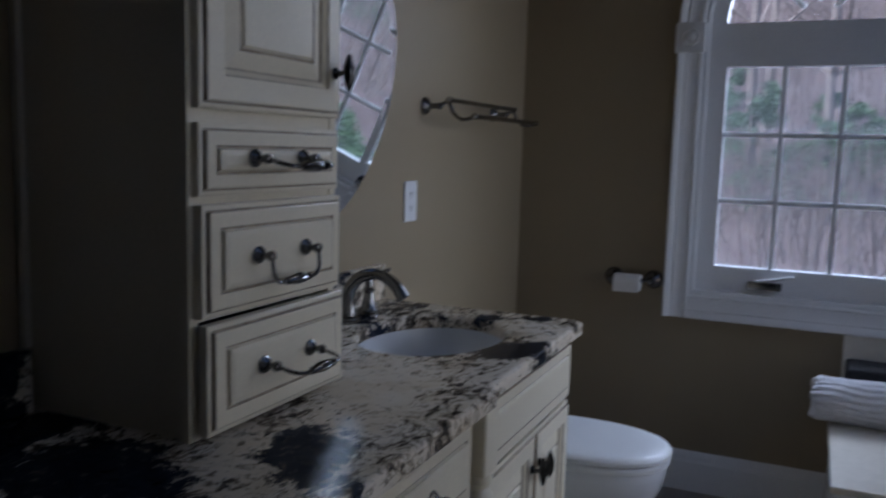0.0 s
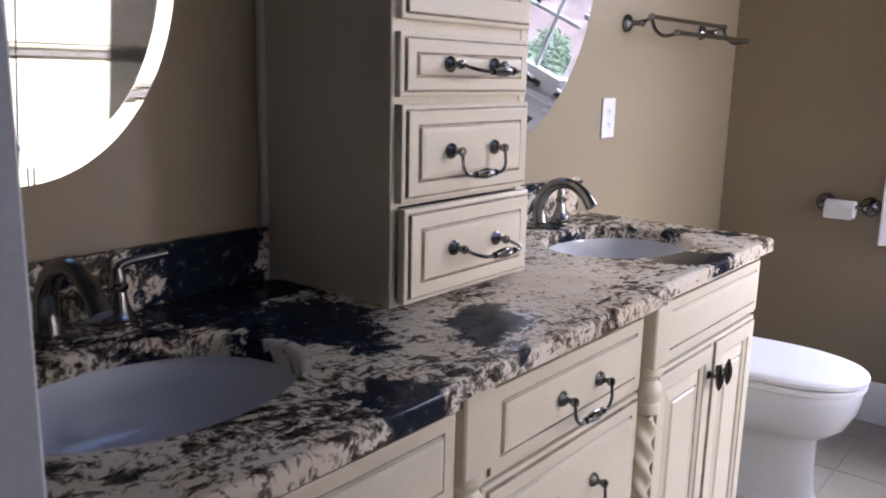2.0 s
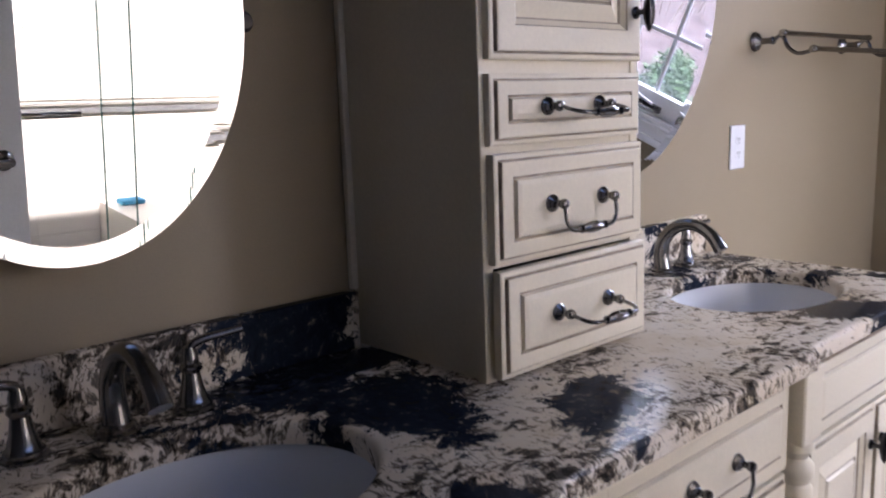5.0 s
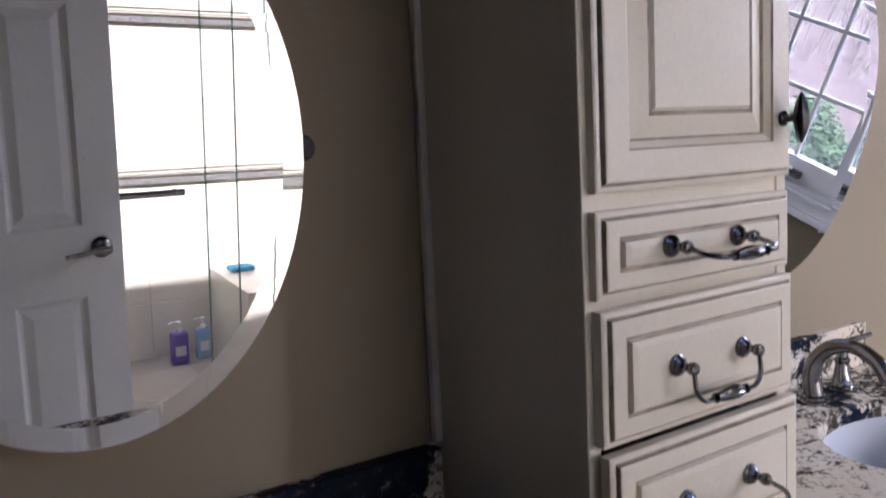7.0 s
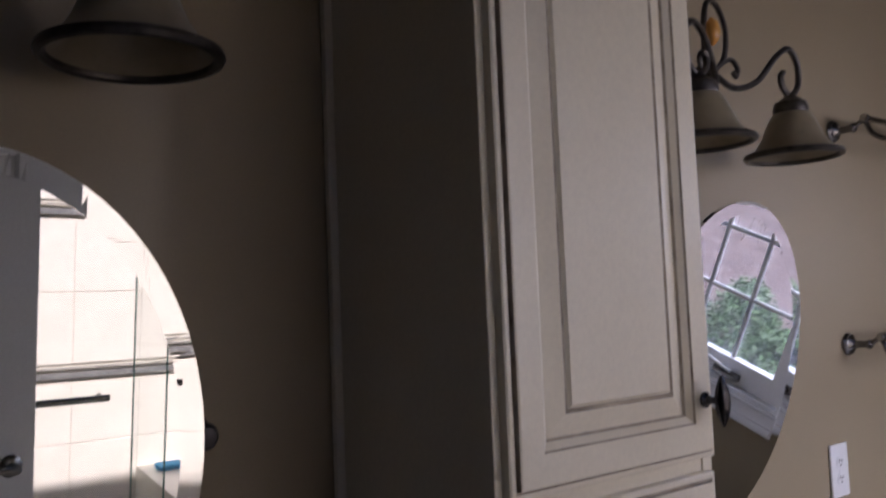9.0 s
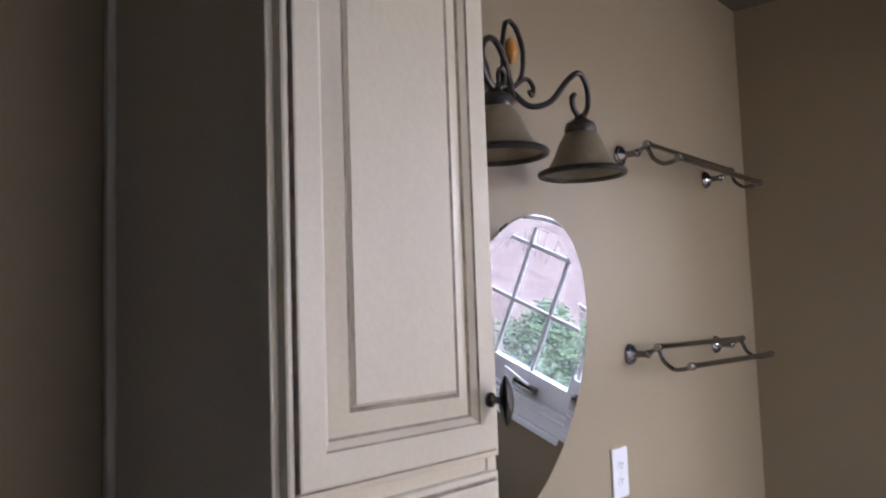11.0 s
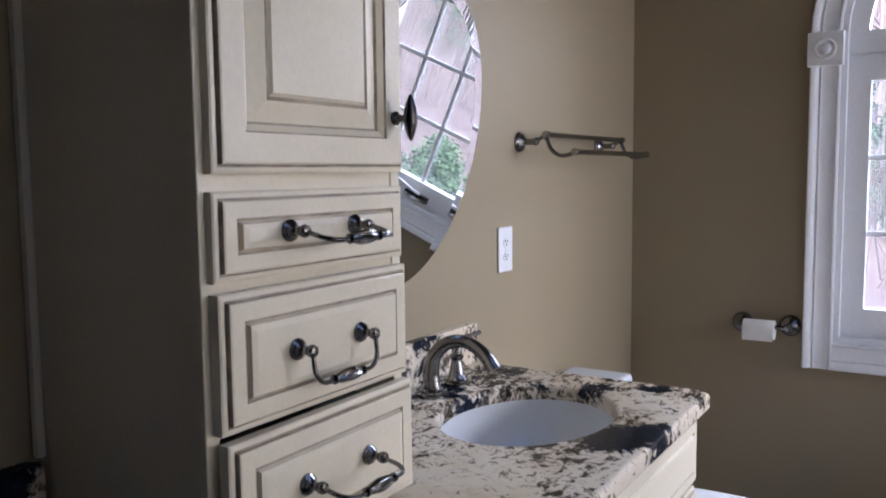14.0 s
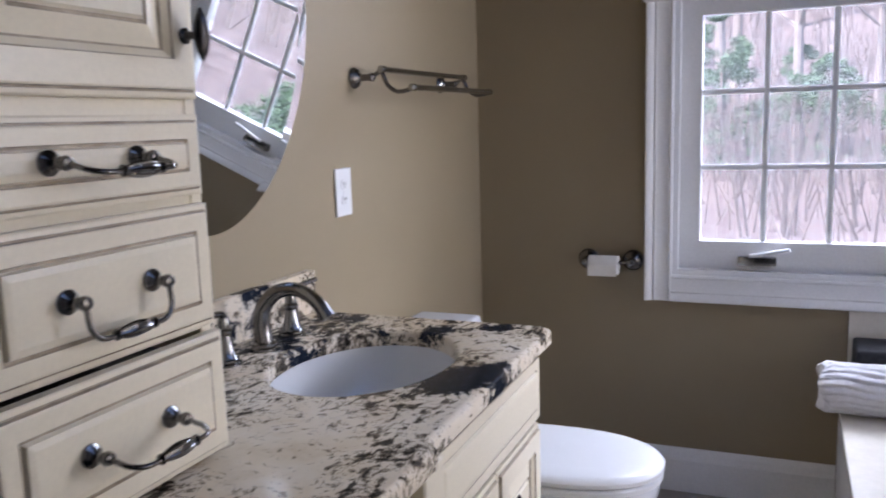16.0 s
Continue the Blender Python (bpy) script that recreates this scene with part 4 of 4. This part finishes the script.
for s in (-1, 1):
    bm = add_lathe(bmesh.new(), [(0.036, 0), (0.036, 0.004), (0.031, 0.009), (0.030, 0.013), (0.018, 0.018), (0.012, 0.024), (0.011, 0.05), (0.014, 0.056), (0.015, 0.066), (0.010, 0.074), (0.0, 0.076)], Matrix.Translation((-0.001, s * 0.078, 0.0)) @ Matrix.Rotation(radians(-90), 4, "Y"), 24)
    part("wall_post", bm, pewter, tp, "", None, True)
part("spindle", add_tube(bmesh.new(), [(-0.062, -0.078, 0), (-0.062, 0.078, 0)], 0.007, 12, 1), pewter, tp, "", None, True)
roll = thing("toilet_roll", (XE - 0.062, -0.47, 0.81), "nearly used-up white toilet paper roll on its holder", "toilet paper")
part("paper", add_lathe(bmesh.new(), [(0.019, -0.05), (0.032, -0.05), (0.0325, -0.048), (0.0325, 0.048), (0.032, 0.05), (0.019, 0.05)], Matrix.Rotation(radians(90), 4, "X"), 32), paper, roll, "", None, True)
part("loose_sheet", box(-0.0345, -0.0325, -0.049, 0.049, -0.034, 0.004, 0.0006, 1), paper, roll)


# ---- toilet ----
def toilet(cx):
    o = thing("toilet", (cx, -0.41, 0), "white porcelain toilet with closed elongated lid beside the vanity", "toilet")

    def ring(bm, z, half, y_back, y_front, n=40, sharp=2.3):
        vs = []
        yc, hl = (y_back + y_front) / 2, (y_back - y_front) / 2
        for i in range(n):
            a = 2 * math.pi * i / n
            c, s = math.cos(a), math.sin(a)
            e = 2 / sharp
            vs.append(bm.verts.new((half * math.copysign(abs(c) ** e, c), yc + hl * math.copysign(abs(s) ** (2 / (2.0 if s < 0 else 3.2)), s) + 0.4, z)))
        return vs

    def loft(rows, name, mat, smooth=True, label=""):
        bm = bmesh.new()
        rs = [ring(bm, *r) for r in rows]
        for p, q in zip(rs, rs[1:]):
            for i in range(len(p)):
                bm.faces.new((p[i], p[(i + 1) % len(p)], q[(i + 1) % len(p)], q[i]))
        bm.faces.new(rs[0])
        bm.faces.new(rs[-1])
        return part(name, bm, mat, o, label, None, smooth)

    loft([(0.0, 0.122, -0.14, -0.665), (0.012, 0.118, -0.14, -0.66), (0.03, 0.112, -0.14, -0.652), (0.12, 0.106, -0.15, -0.645), (0.195, 0.106, -0.16, -0.645), (0.212, 0.112, -0.17, -0.652), (0.232, 0.134, -0.185, -0.69), (0.262, 0.157, -0.2, -0.722), (0.31, 0.174, -0.215, -0.744), (0.35, 0.181, -0.22, -0.752), (0.372, 0.182, -0.22, -0.754), (0.381, 0.178, -0.22, -0.75)], "bowl", porcelain)
    seat = loft([(0.383, 0.183, -0.235, -0.757), (0.386, 0.187, -0.235, -0.762), (0.398, 0.187, -0.235, -0.762), (0.403, 0.182, -0.235, -0.757)], "seat", plastic)
    lid = loft([(0.407, 0.184, -0.235, -0.760), (0.41, 0.189, -0.232, -0.765), (0.42, 0.189, -0.232, -0.765), (0.428, 0.182, -0.236, -0.758), (0.433, 0.165, -0.25, -0.74), (0.435, 0.12, -0.3, -0.69)], "lid", plastic)
    for s in (-1, 1):
        part("hinge", add_tube(bmesh.new(), [(s * 0.06, 0.175, 0.416), (s * 0.1, 0.175, 0.416)], 0.011, 12, 1), plastic, lid, "", None, True)
    part("tank", box(-0.175, 0.175, 0.205, 0.385, 0.36, 0.70, 0.03, 4), porcelain, o, "", None, True)
    part("tank_lid", box(-0.186, 0.186, 0.19, 0.392, 0.701, 0.746, 0.02, 4), porcelain, o, "", None, True)
    part("tank_base", box(-0.15, 0.15, 0.15, 0.36, 0.20, 0.37, 0.02, 3), porcelain, o, "", None, True)
    part("flush_lever", add_tube(bmesh.new(), [(-0.16, 0.207, 0.65), (-0.16, 0.19, 0.65), (-0.13, 0.182, 0.645), (-0.09, 0.184, 0.642)], 0.006, 8), chrome, o, "", None, True)
    return o


toilet(1.572)

# ---- tub deck by the window, towel and basket ----
solid("tub_deck", box(1.43, XE - 0.002, -1.222, -2.35, 0.001, 0.443), trim_paint, "white panelled tub surround under the window", "tub", "structure")
solid("deck_top", box(1.41, XE - 0.002, -1.2, -2.35, 0.445, 0.465, 0.004), shower_tile_mat, "cream tile top of the tub surround", "tub deck", "structure")
solid("deck_splash", box(XE - 0.012, XE - 0.001, -1.24, -2.35, 0.466, 0.683), shower_tile_mat, "cream tile strip under the window casing", "tile strip", "structure")


def rolled_towel():
    o = thing("rolled_towel", (2.02, -1.26, 0.466), "rolled white ribbed terry towel on the tub deck", "towel")
    bm = bmesh.new()
    seg, n = 120, 30
    rings = []
    rnd = random.Random(4)
    for i in range(n + 1):
        y = 0.11 - 0.46 * i / n
        ring_ = []
        for k in range(seg):
            a = 2 * math.pi * k / seg
            r = 0.068 * (1 + 0.10 * abs(math.sin(a * 10 + 0.9 * math.sin(i * 0.45))) + 0.03 * math.sin(2.3 * a + 0.3 * i)) * (0.86 if i in (0, n) else 1.0) + rnd.uniform(-0.0012, 0.0012)
            ring_.append(bm.verts.new((1.35 * r * math.cos(a), y + 0.01 * math.sin(3 * a), 0.066 + max(-0.066, r * math.sin(a) * 0.96))))
        rings.append(ring_)
    for p, q in zip(rings, rings[1:]):
        for k in range(seg):
            bm.faces.new((p[k], p[(k + 1) % seg], q[(k + 1) % seg], q[k]))
    bm.faces.new(rings[0])
    bm.faces.new(rings[-1])
    part("roll", bm, towel_cloth, o, "", None, True)
    return o


rolled_towel()
solid("black_basket", box(2.16, 2.34, -1.25, -1.66, 0.466, 0.605, 0.015, 3), black_cloth, "black woven basket on the tub deck", "basket", "", True)

# ---- shower at the south wall ----
SY, SX = -2.12, 1.40
TILE_END = 1.56
structure("shower_curb", box(XW + 0.002, SX, SY - 0.06, SY + 0.06, 0.001, 0.11, 0.006), shower_tile_mat, "low cream tiled curb under the shower glass", "curb")
structure("shower_bench", box(0.70, SX, YS + 0.016, -2.62, 0.001, 0.43, 0.004), shower_tile_mat, "built-in cream tiled bench in the shower corner", "bench")
for z in (0.875, 1.615):
    bm = box(XW + 0.002, TILE_END, YS + 0.012, YS + 0.019, z, z + 0.026)
    structure("mosaic_band", bm, mosaic, "narrow dark mosaic band between cream wall tiles", "tile band")
    for dz in (0.044,):
        structure("tile_liner", box(XW + 0.002, TILE_END, YS + 0.012, YS + 0.022, z + dz, z + dz + 0.006, 0.002), mosaic, "thin dark tile liner beside the mosaic band", "tile liner")
sg = thing("shower_door", (0.4, SY, 0.11), "frameless sliding glass shower door with a towel bar", "shower door")
SG = (0.4, SY, 0.11)
part("track", box(XW + 0.003, SX - 0.002, SY - 0.025, SY + 0.025, 0.1105, 0.13, 0.004), chrome, sg, "", SG)
part("header", box(XW + 0.003, SX - 0.002, SY - 0.025, SY + 0.025, 2.0, 2.05, 0.006), chrome, sg, "", SG)
for x0, x1, y in ((XW + 0.006, 0.47, SY + 0.012), (0.36, SX - 0.005, SY - 0.012)):
    pn = part("pane", box(x0, x1, y - 0.004, y + 0.004, 0.131, 2.0), shower_glass, sg, "clear tempered glass", SG)
    pn.visible_shadow = False
    xe = x1 - 0.002 if x0 < 0 else x0 - 0.002
    part("glass_edge", box(xe, xe + 0.004, y - 0.0045, y + 0.0045, 0.131, 2.0), glass_edge, pn, "", SG)
end = part("end_pane", box(SX - 0.008, SX, YS + 0.024, SY + 0.004, 0.131, 2.0), shower_glass, sg, "clear tempered glass", SG)
end.visible_shadow = False
part("glass_edge", box(SX - 0.010, SX + 0.002, SY + 0.004, SY + 0.008, 0.131, 2.0), glass_edge, end, "", SG)
part("towel_rail", add_tube(bmesh.new(), [(-0.45, SY + 0.068, 1.02), (0.255, SY + 0.068, 1.02)], 0.012, 12, 1), chrome, sg, "", SG, True)
for xx in (-0.43, 0.235):
    part("rail_post", add_tube(bmesh.new(), [(xx, SY + 0.016, 1.02), (xx, SY + 0.068, 1.02)], 0.009, 10, 1), chrome, sg, "", SG, True)


def pump_bottle(x, y, h, w, mat, label):
    o = thing("pump_bottle", (x, y, 0.0015), label, "bottle", "soap bottles")
    body = box(-w / 2, w / 2, -w * 0.32, w * 0.32, 0, h, w * 0.2, 4)
    part("body", body, mat, o, "", None, True)
    part("print", box(-w * 0.3, w * 0.3, w * 0.322, w * 0.328, h * 0.3, h * 0.6), plastic, o)
    bm = add_lathe(bmesh.new(), [(0.014, h), (0.014, h + 0.016), (0.006, h + 0.018), (0.005, h + 0.04), (0.012, h + 0.042), (0.012, h + 0.052), (0, h + 0.054)], Matrix(), 16)
    add_tube(bm, [(0, 0, h + 0.047), (-0.03, 0, h + 0.05), (-0.045, 0, h + 0.042)], 0.005, 8)
    part("pump", bm, plastic, o, "white pump head", None, True)


pump_bottle(0.49, -3.0, 0.165, 0.085, purple, "purple plastic pump bottle on the shower floor")
pump_bottle(0.615, -3.02, 0.16, 0.07, clear_blue, "pale blue plastic pump bottle beside the bench")
solid("sponge", box(0.76, 0.88, -3.06, -2.98, 0.431, 0.455, 0.008, 3), blue, "blue bath sponge on the shower bench", "sponge", "", True)


def curtain():
    o = thing("curtain", (1.63, YS + 0.06, 0.86), "dark red curtain hanging beside the added south window", "curtain")
    bm = bmesh.new()
    n, k = 36, 6
    rows = [[bm.verts.new((0.2 * (i / n - 0.5), 0.022 * math.sin(i * 1.05) * (0.6 + 0.4 * j / k), 1.36 - 1.36 * j / k)) for i in range(n + 1)] for j in range(k + 1)]
    for a, b in zip(rows, rows[1:]):
        for i in range(n):
            bm.faces.new((a[i], a[i + 1], b[i + 1], b[i]))
    ext = bmesh.ops.extrude_face_region(bm, geom=list(bm.faces), use_keep_orig=True)
    bmesh.ops.translate(bm, vec=(0, 0.004, 0), verts=[g for g in ext["geom"] if isinstance(g, bmesh.types.BMVert)])
    part("cloth", bm, mahogany, o, "", None, True)
    part("rod", add_tube(bmesh.new(), [(-0.12, 0, 1.37), (0.72, 0, 1.37)], 0.011, 10, 1), pewter, o, "pewter rod", None, True)
    for x in (-0.1, 0.7):
        part("rod_bracket", add_tube(bmesh.new(), [(x, -0.058, 1.37), (x, 0.0, 1.37)], 0.008, 8, 1), pewter, o, "", None, True)


curtain()


# ---- outdoors ----
def outdoors():
    leaf_litter = tinted(material("leaf_litter_slope", (0.15, 0.115, 0.112), 0.95), 4.0, (0.07, 0.05, 0.048), (0.22, 0.175, 0.17), None, 0.9, 22, distance=0.05)
    bark = tinted(material("tree_bark", (0.26, 0.22, 0.2), 0.9), 8, (0.2, 0.17, 0.155), (0.34, 0.29, 0.27), None, 0.6, 40)
    leaf = tinted(material("evergreen_leaf", (0.075, 0.14, 0.06), 0.6), 3, (0.06, 0.12, 0.06), (0.1, 0.19, 0.09), None)
    bm = bmesh.new()
    nx, ny = 46, 60
    rows = []
    for i in range(nx + 1):
        x = 2.7 + 60 * ((i - 2) / (nx - 2)) ** 1.7 if i > 1 else (-60.0, -6.0)[i]
        row = []
        for j in range(ny + 1):
            y = -60 + 120 * j / ny
            y = -1 + (y + 1) * (0.15 + 0.85 * abs(j / ny * 2 - 1))
            rise = max(0.0, x - 24)
            z = -0.5 + 0.03 * max(0.0, x - 8) + 0.38 * rise - 0.001 * rise * rise + 0.12 * noise.noise(Vector((x * 0.5, y * 0.5, 0)))
            row.append(bm.verts.new((x, y, z)))
        rows.append(row)
    for a, b in zip(rows, rows[1:]):
        for j in range(ny):
            bm.faces.new((a[j], a[j + 1], b[j + 1], b[j]))
    structure("ground", bm, leaf_litter, "leaf-covered slope rising behind the house", "ground", True)

    def z_at(x):
        rise = max(0.0, x - 24)
        return -0.55 + 0.03 * max(0.0, x - 8) + 0.38 * rise - 0.001 * rise * rise

    # thin bare underbrush that nobody could count
    brush = random.Random(31)
    bm = bmesh.new()
    for _ in range(9500):
        x, y = brush.uniform(11, 48), brush.uniform(-24, 16)
        h, w, lx, ly = brush.uniform(0.5, 2.4), brush.uniform(0.008, 0.026), brush.uniform(-0.3, 0.3), brush.uniform(-0.5, 0.5)
        z = z_at(x) - 0.1
        for dx, dy in ((w, 0), (0, w)):
            bm.faces.new([bm.verts.new(q) for q in ((x - dx, y - dy, z), (x + dx, y + dy, z), (x + lx + dx * 0.3, y + ly + dy * 0.3, z + h), (x + lx - dx * 0.3, y + ly - dy * 0.3, z + h))])
    me = bpy.data.meshes.new("underbrush")
    bm.to_mesh(me)
    bm.free()
    me.materials.append(bark)
    tagged(new("underbrush", me), "thin bare grey-brown brush over the leafy slope", "underbrush", "", "stuff")

    rnd = random.Random(9)

    def leaves(bm, c, r, count, size):
        for _ in range(count):
            d = Vector((rnd.gauss(0, 1), rnd.gauss(0, 1), rnd.gauss(0, 1))).normalized() * r * rnd.random() ** 0.4
            p = c + Vector((d.x, d.y, d.z * 0.7))
            u = Vector((rnd.gauss(0, 1), rnd.gauss(0, 1), rnd.gauss(0, 0.5))).normalized() * size * rnd.uniform(0.6, 1.3)
            v = u.cross(Vector((rnd.gauss(0, 1), rnd.gauss(0, 1), rnd.gauss(0, 1)))).normalized() * size * 0.45
            bm.faces.new([bm.verts.new(q) for q in (p - u, p + v, p + u, p - v)])

    def evergreen(x, y, h, w):
        o = thing("evergreen_shrub", (x, y, z_at(x) - 0.05), "dense green evergreen shrub on the leafy slope", "shrub", "evergreen shrubs")
        part("trunk", add_tube(bmesh.new(), [(0, 0, -0.1), (0.02, 0.01, h * 0.5), (0, 0, h * 0.93)], lambda q: 0.05 * (1 - 0.8 * q), 7), bark, o)
        bm = bmesh.new()
        for k in range(70 if x < 10 else 40):
            f = rnd.random() ** 0.8
            rad = w * (1 - f) ** 0.75 * rnd.uniform(0.55, 1.0)
            a = rnd.uniform(0, 6.283)
            leaves(bm, Vector((rad * math.cos(a), rad * math.sin(a), 0.15 + f * h)), 0.14 + 0.22 * w * (1 - f), 60 if x < 10 else 120, 0.03 if x < 10 else 0.05)
        part("crown", bm, leaf, o)

    near = [(4.6, -0.9, 0.65, 0.45), (5.2, -2.2, 0.95, 0.5), (4.5, -3.2, 0.8, 0.5), (5.6, -4.3, 1.0, 0.55), (5.0, 0.4, 0.9, 0.5), (5.4, -5.9, 1.0, 0.6), (6.3, -3.2, 0.95, 0.5), (6.2, -1.2, 0.9, 0.5)]
    far = [(rnd.uniform(20, 25), -13 + 1.35 * k + rnd.uniform(-0.5, 0.5), rnd.uniform(2.2, 4.2), rnd.uniform(1.3, 2.0)) for k in range(18)]
    for x, y, h, w in near + far:
        evergreen(x, y, h * (0.72 if x < 10 else 1.0), w)

    def tree(x, y, h, r):
        o = thing("bare_tree", (x, y, z_at(x) - 0.1), "slender bare-limbed tree on the leafy slope", "tree", "bare trees")
        lean = rnd.uniform(-0.4, 0.4)
        part("trunk", add_tube(bmesh.new(), [(0, 0, 0), (lean * 0.2, lean * 0.3, h * 0.4), (lean * 0.3, lean * 0.5, h)], lambda q: r * (1 - 0.75 * q), 8), bark, o)
        for k in range(9):
            f = rnd.uniform(0.3, 0.95)
            a = rnd.uniform(0, 6.283)
            L = h * 0.28 * (1.1 - f)
            b0 = Vector((lean * 0.25, lean * 0.4 * f, h * f))
            pts = [b0, b0 + Vector((L * 0.5 * math.cos(a), L * 0.5 * math.sin(a), L * 0.4)), b0 + Vector((L * math.cos(a), L * math.sin(a), L))]
            part("limb", add_tube(bmesh.new(), pts, lambda q: r * 0.35 * (1 - 0.8 * q), 5, 4), bark, o)

    for k in range(34):
        tree(rnd.uniform(22, 40), rnd.uniform(-24, 14), rnd.uniform(7, 13), rnd.uniform(0.08, 0.2))


outdoors()


# ---- floor tiles and shower tiles ----
def tiles():
    S, G = 0.33, 0.004
    me = None
    nx, ny = int((XE - XW) / S) + 1, int(-YS / S) + 1
    for i in range(nx):
        for j in range(ny):
            x0, x1 = XW + i * S + G, min(XW + (i + 1) * S, XE - 0.002)
            y1, y0 = -j * S - G, max(-(j + 1) * S, YS + 0.002)
            if x1 - x0 < 0.03 or y1 - y0 < 0.03:
                continue
            full = x1 - x0 > S - 2 * G and y1 - y0 > S - 2 * G
            if full and me:
                o = new("tile", me)
                o.location = (x0, y0, 0)
                o.parent = floor
            else:
                o = part("tile", box(0, x1 - x0, 0, y1 - y0, -0.004, 0.0, 0.0015, 1), floor_tile_mat, floor)
                o.location = (x0, y0, 0)
                me = o.data if full else me


tiles()


def shower_tiles():
    """Cream tiles on the back wall of the shower, in rows between the dark bands."""
    host = bpy.data.objects["wall_south"]
    structure("tile_bed", box(XW + 0.002, TILE_END, YS + 0.0005, YS + 0.0075, 0.001, 2.598), pale_grout, "pale cream grout bed behind the shower tiles", "tile bed")
    W, G = 0.30, 0.002
    shared = {}
    for z0, z1 in ((0.002, 0.285), (0.288, 0.571), (0.574, 0.854), (0.94, 1.265), (1.268, 1.594), (1.68, 1.98), (1.983, 2.28), (2.283, 2.598)):
        for i in range(8):
            x0, x1 = XW + i * W + G, min(XW + (i + 1) * W, TILE_END)
            if x1 - x0 < 0.03:
                continue
            key = (round(x1 - x0, 3), round(z1 - z0, 3))
            if key in shared:
                o = new("tile", shared[key])
                o.parent = host
            else:
                o = part("tile", box(0, x1 - x0, 0, 0.010, 0, z1 - z0, 0.0015, 1), shower_tile_mat, host)
                shared[key] = o.data
            o.location = (x0, YS + 0.002, z0)


shower_tiles()
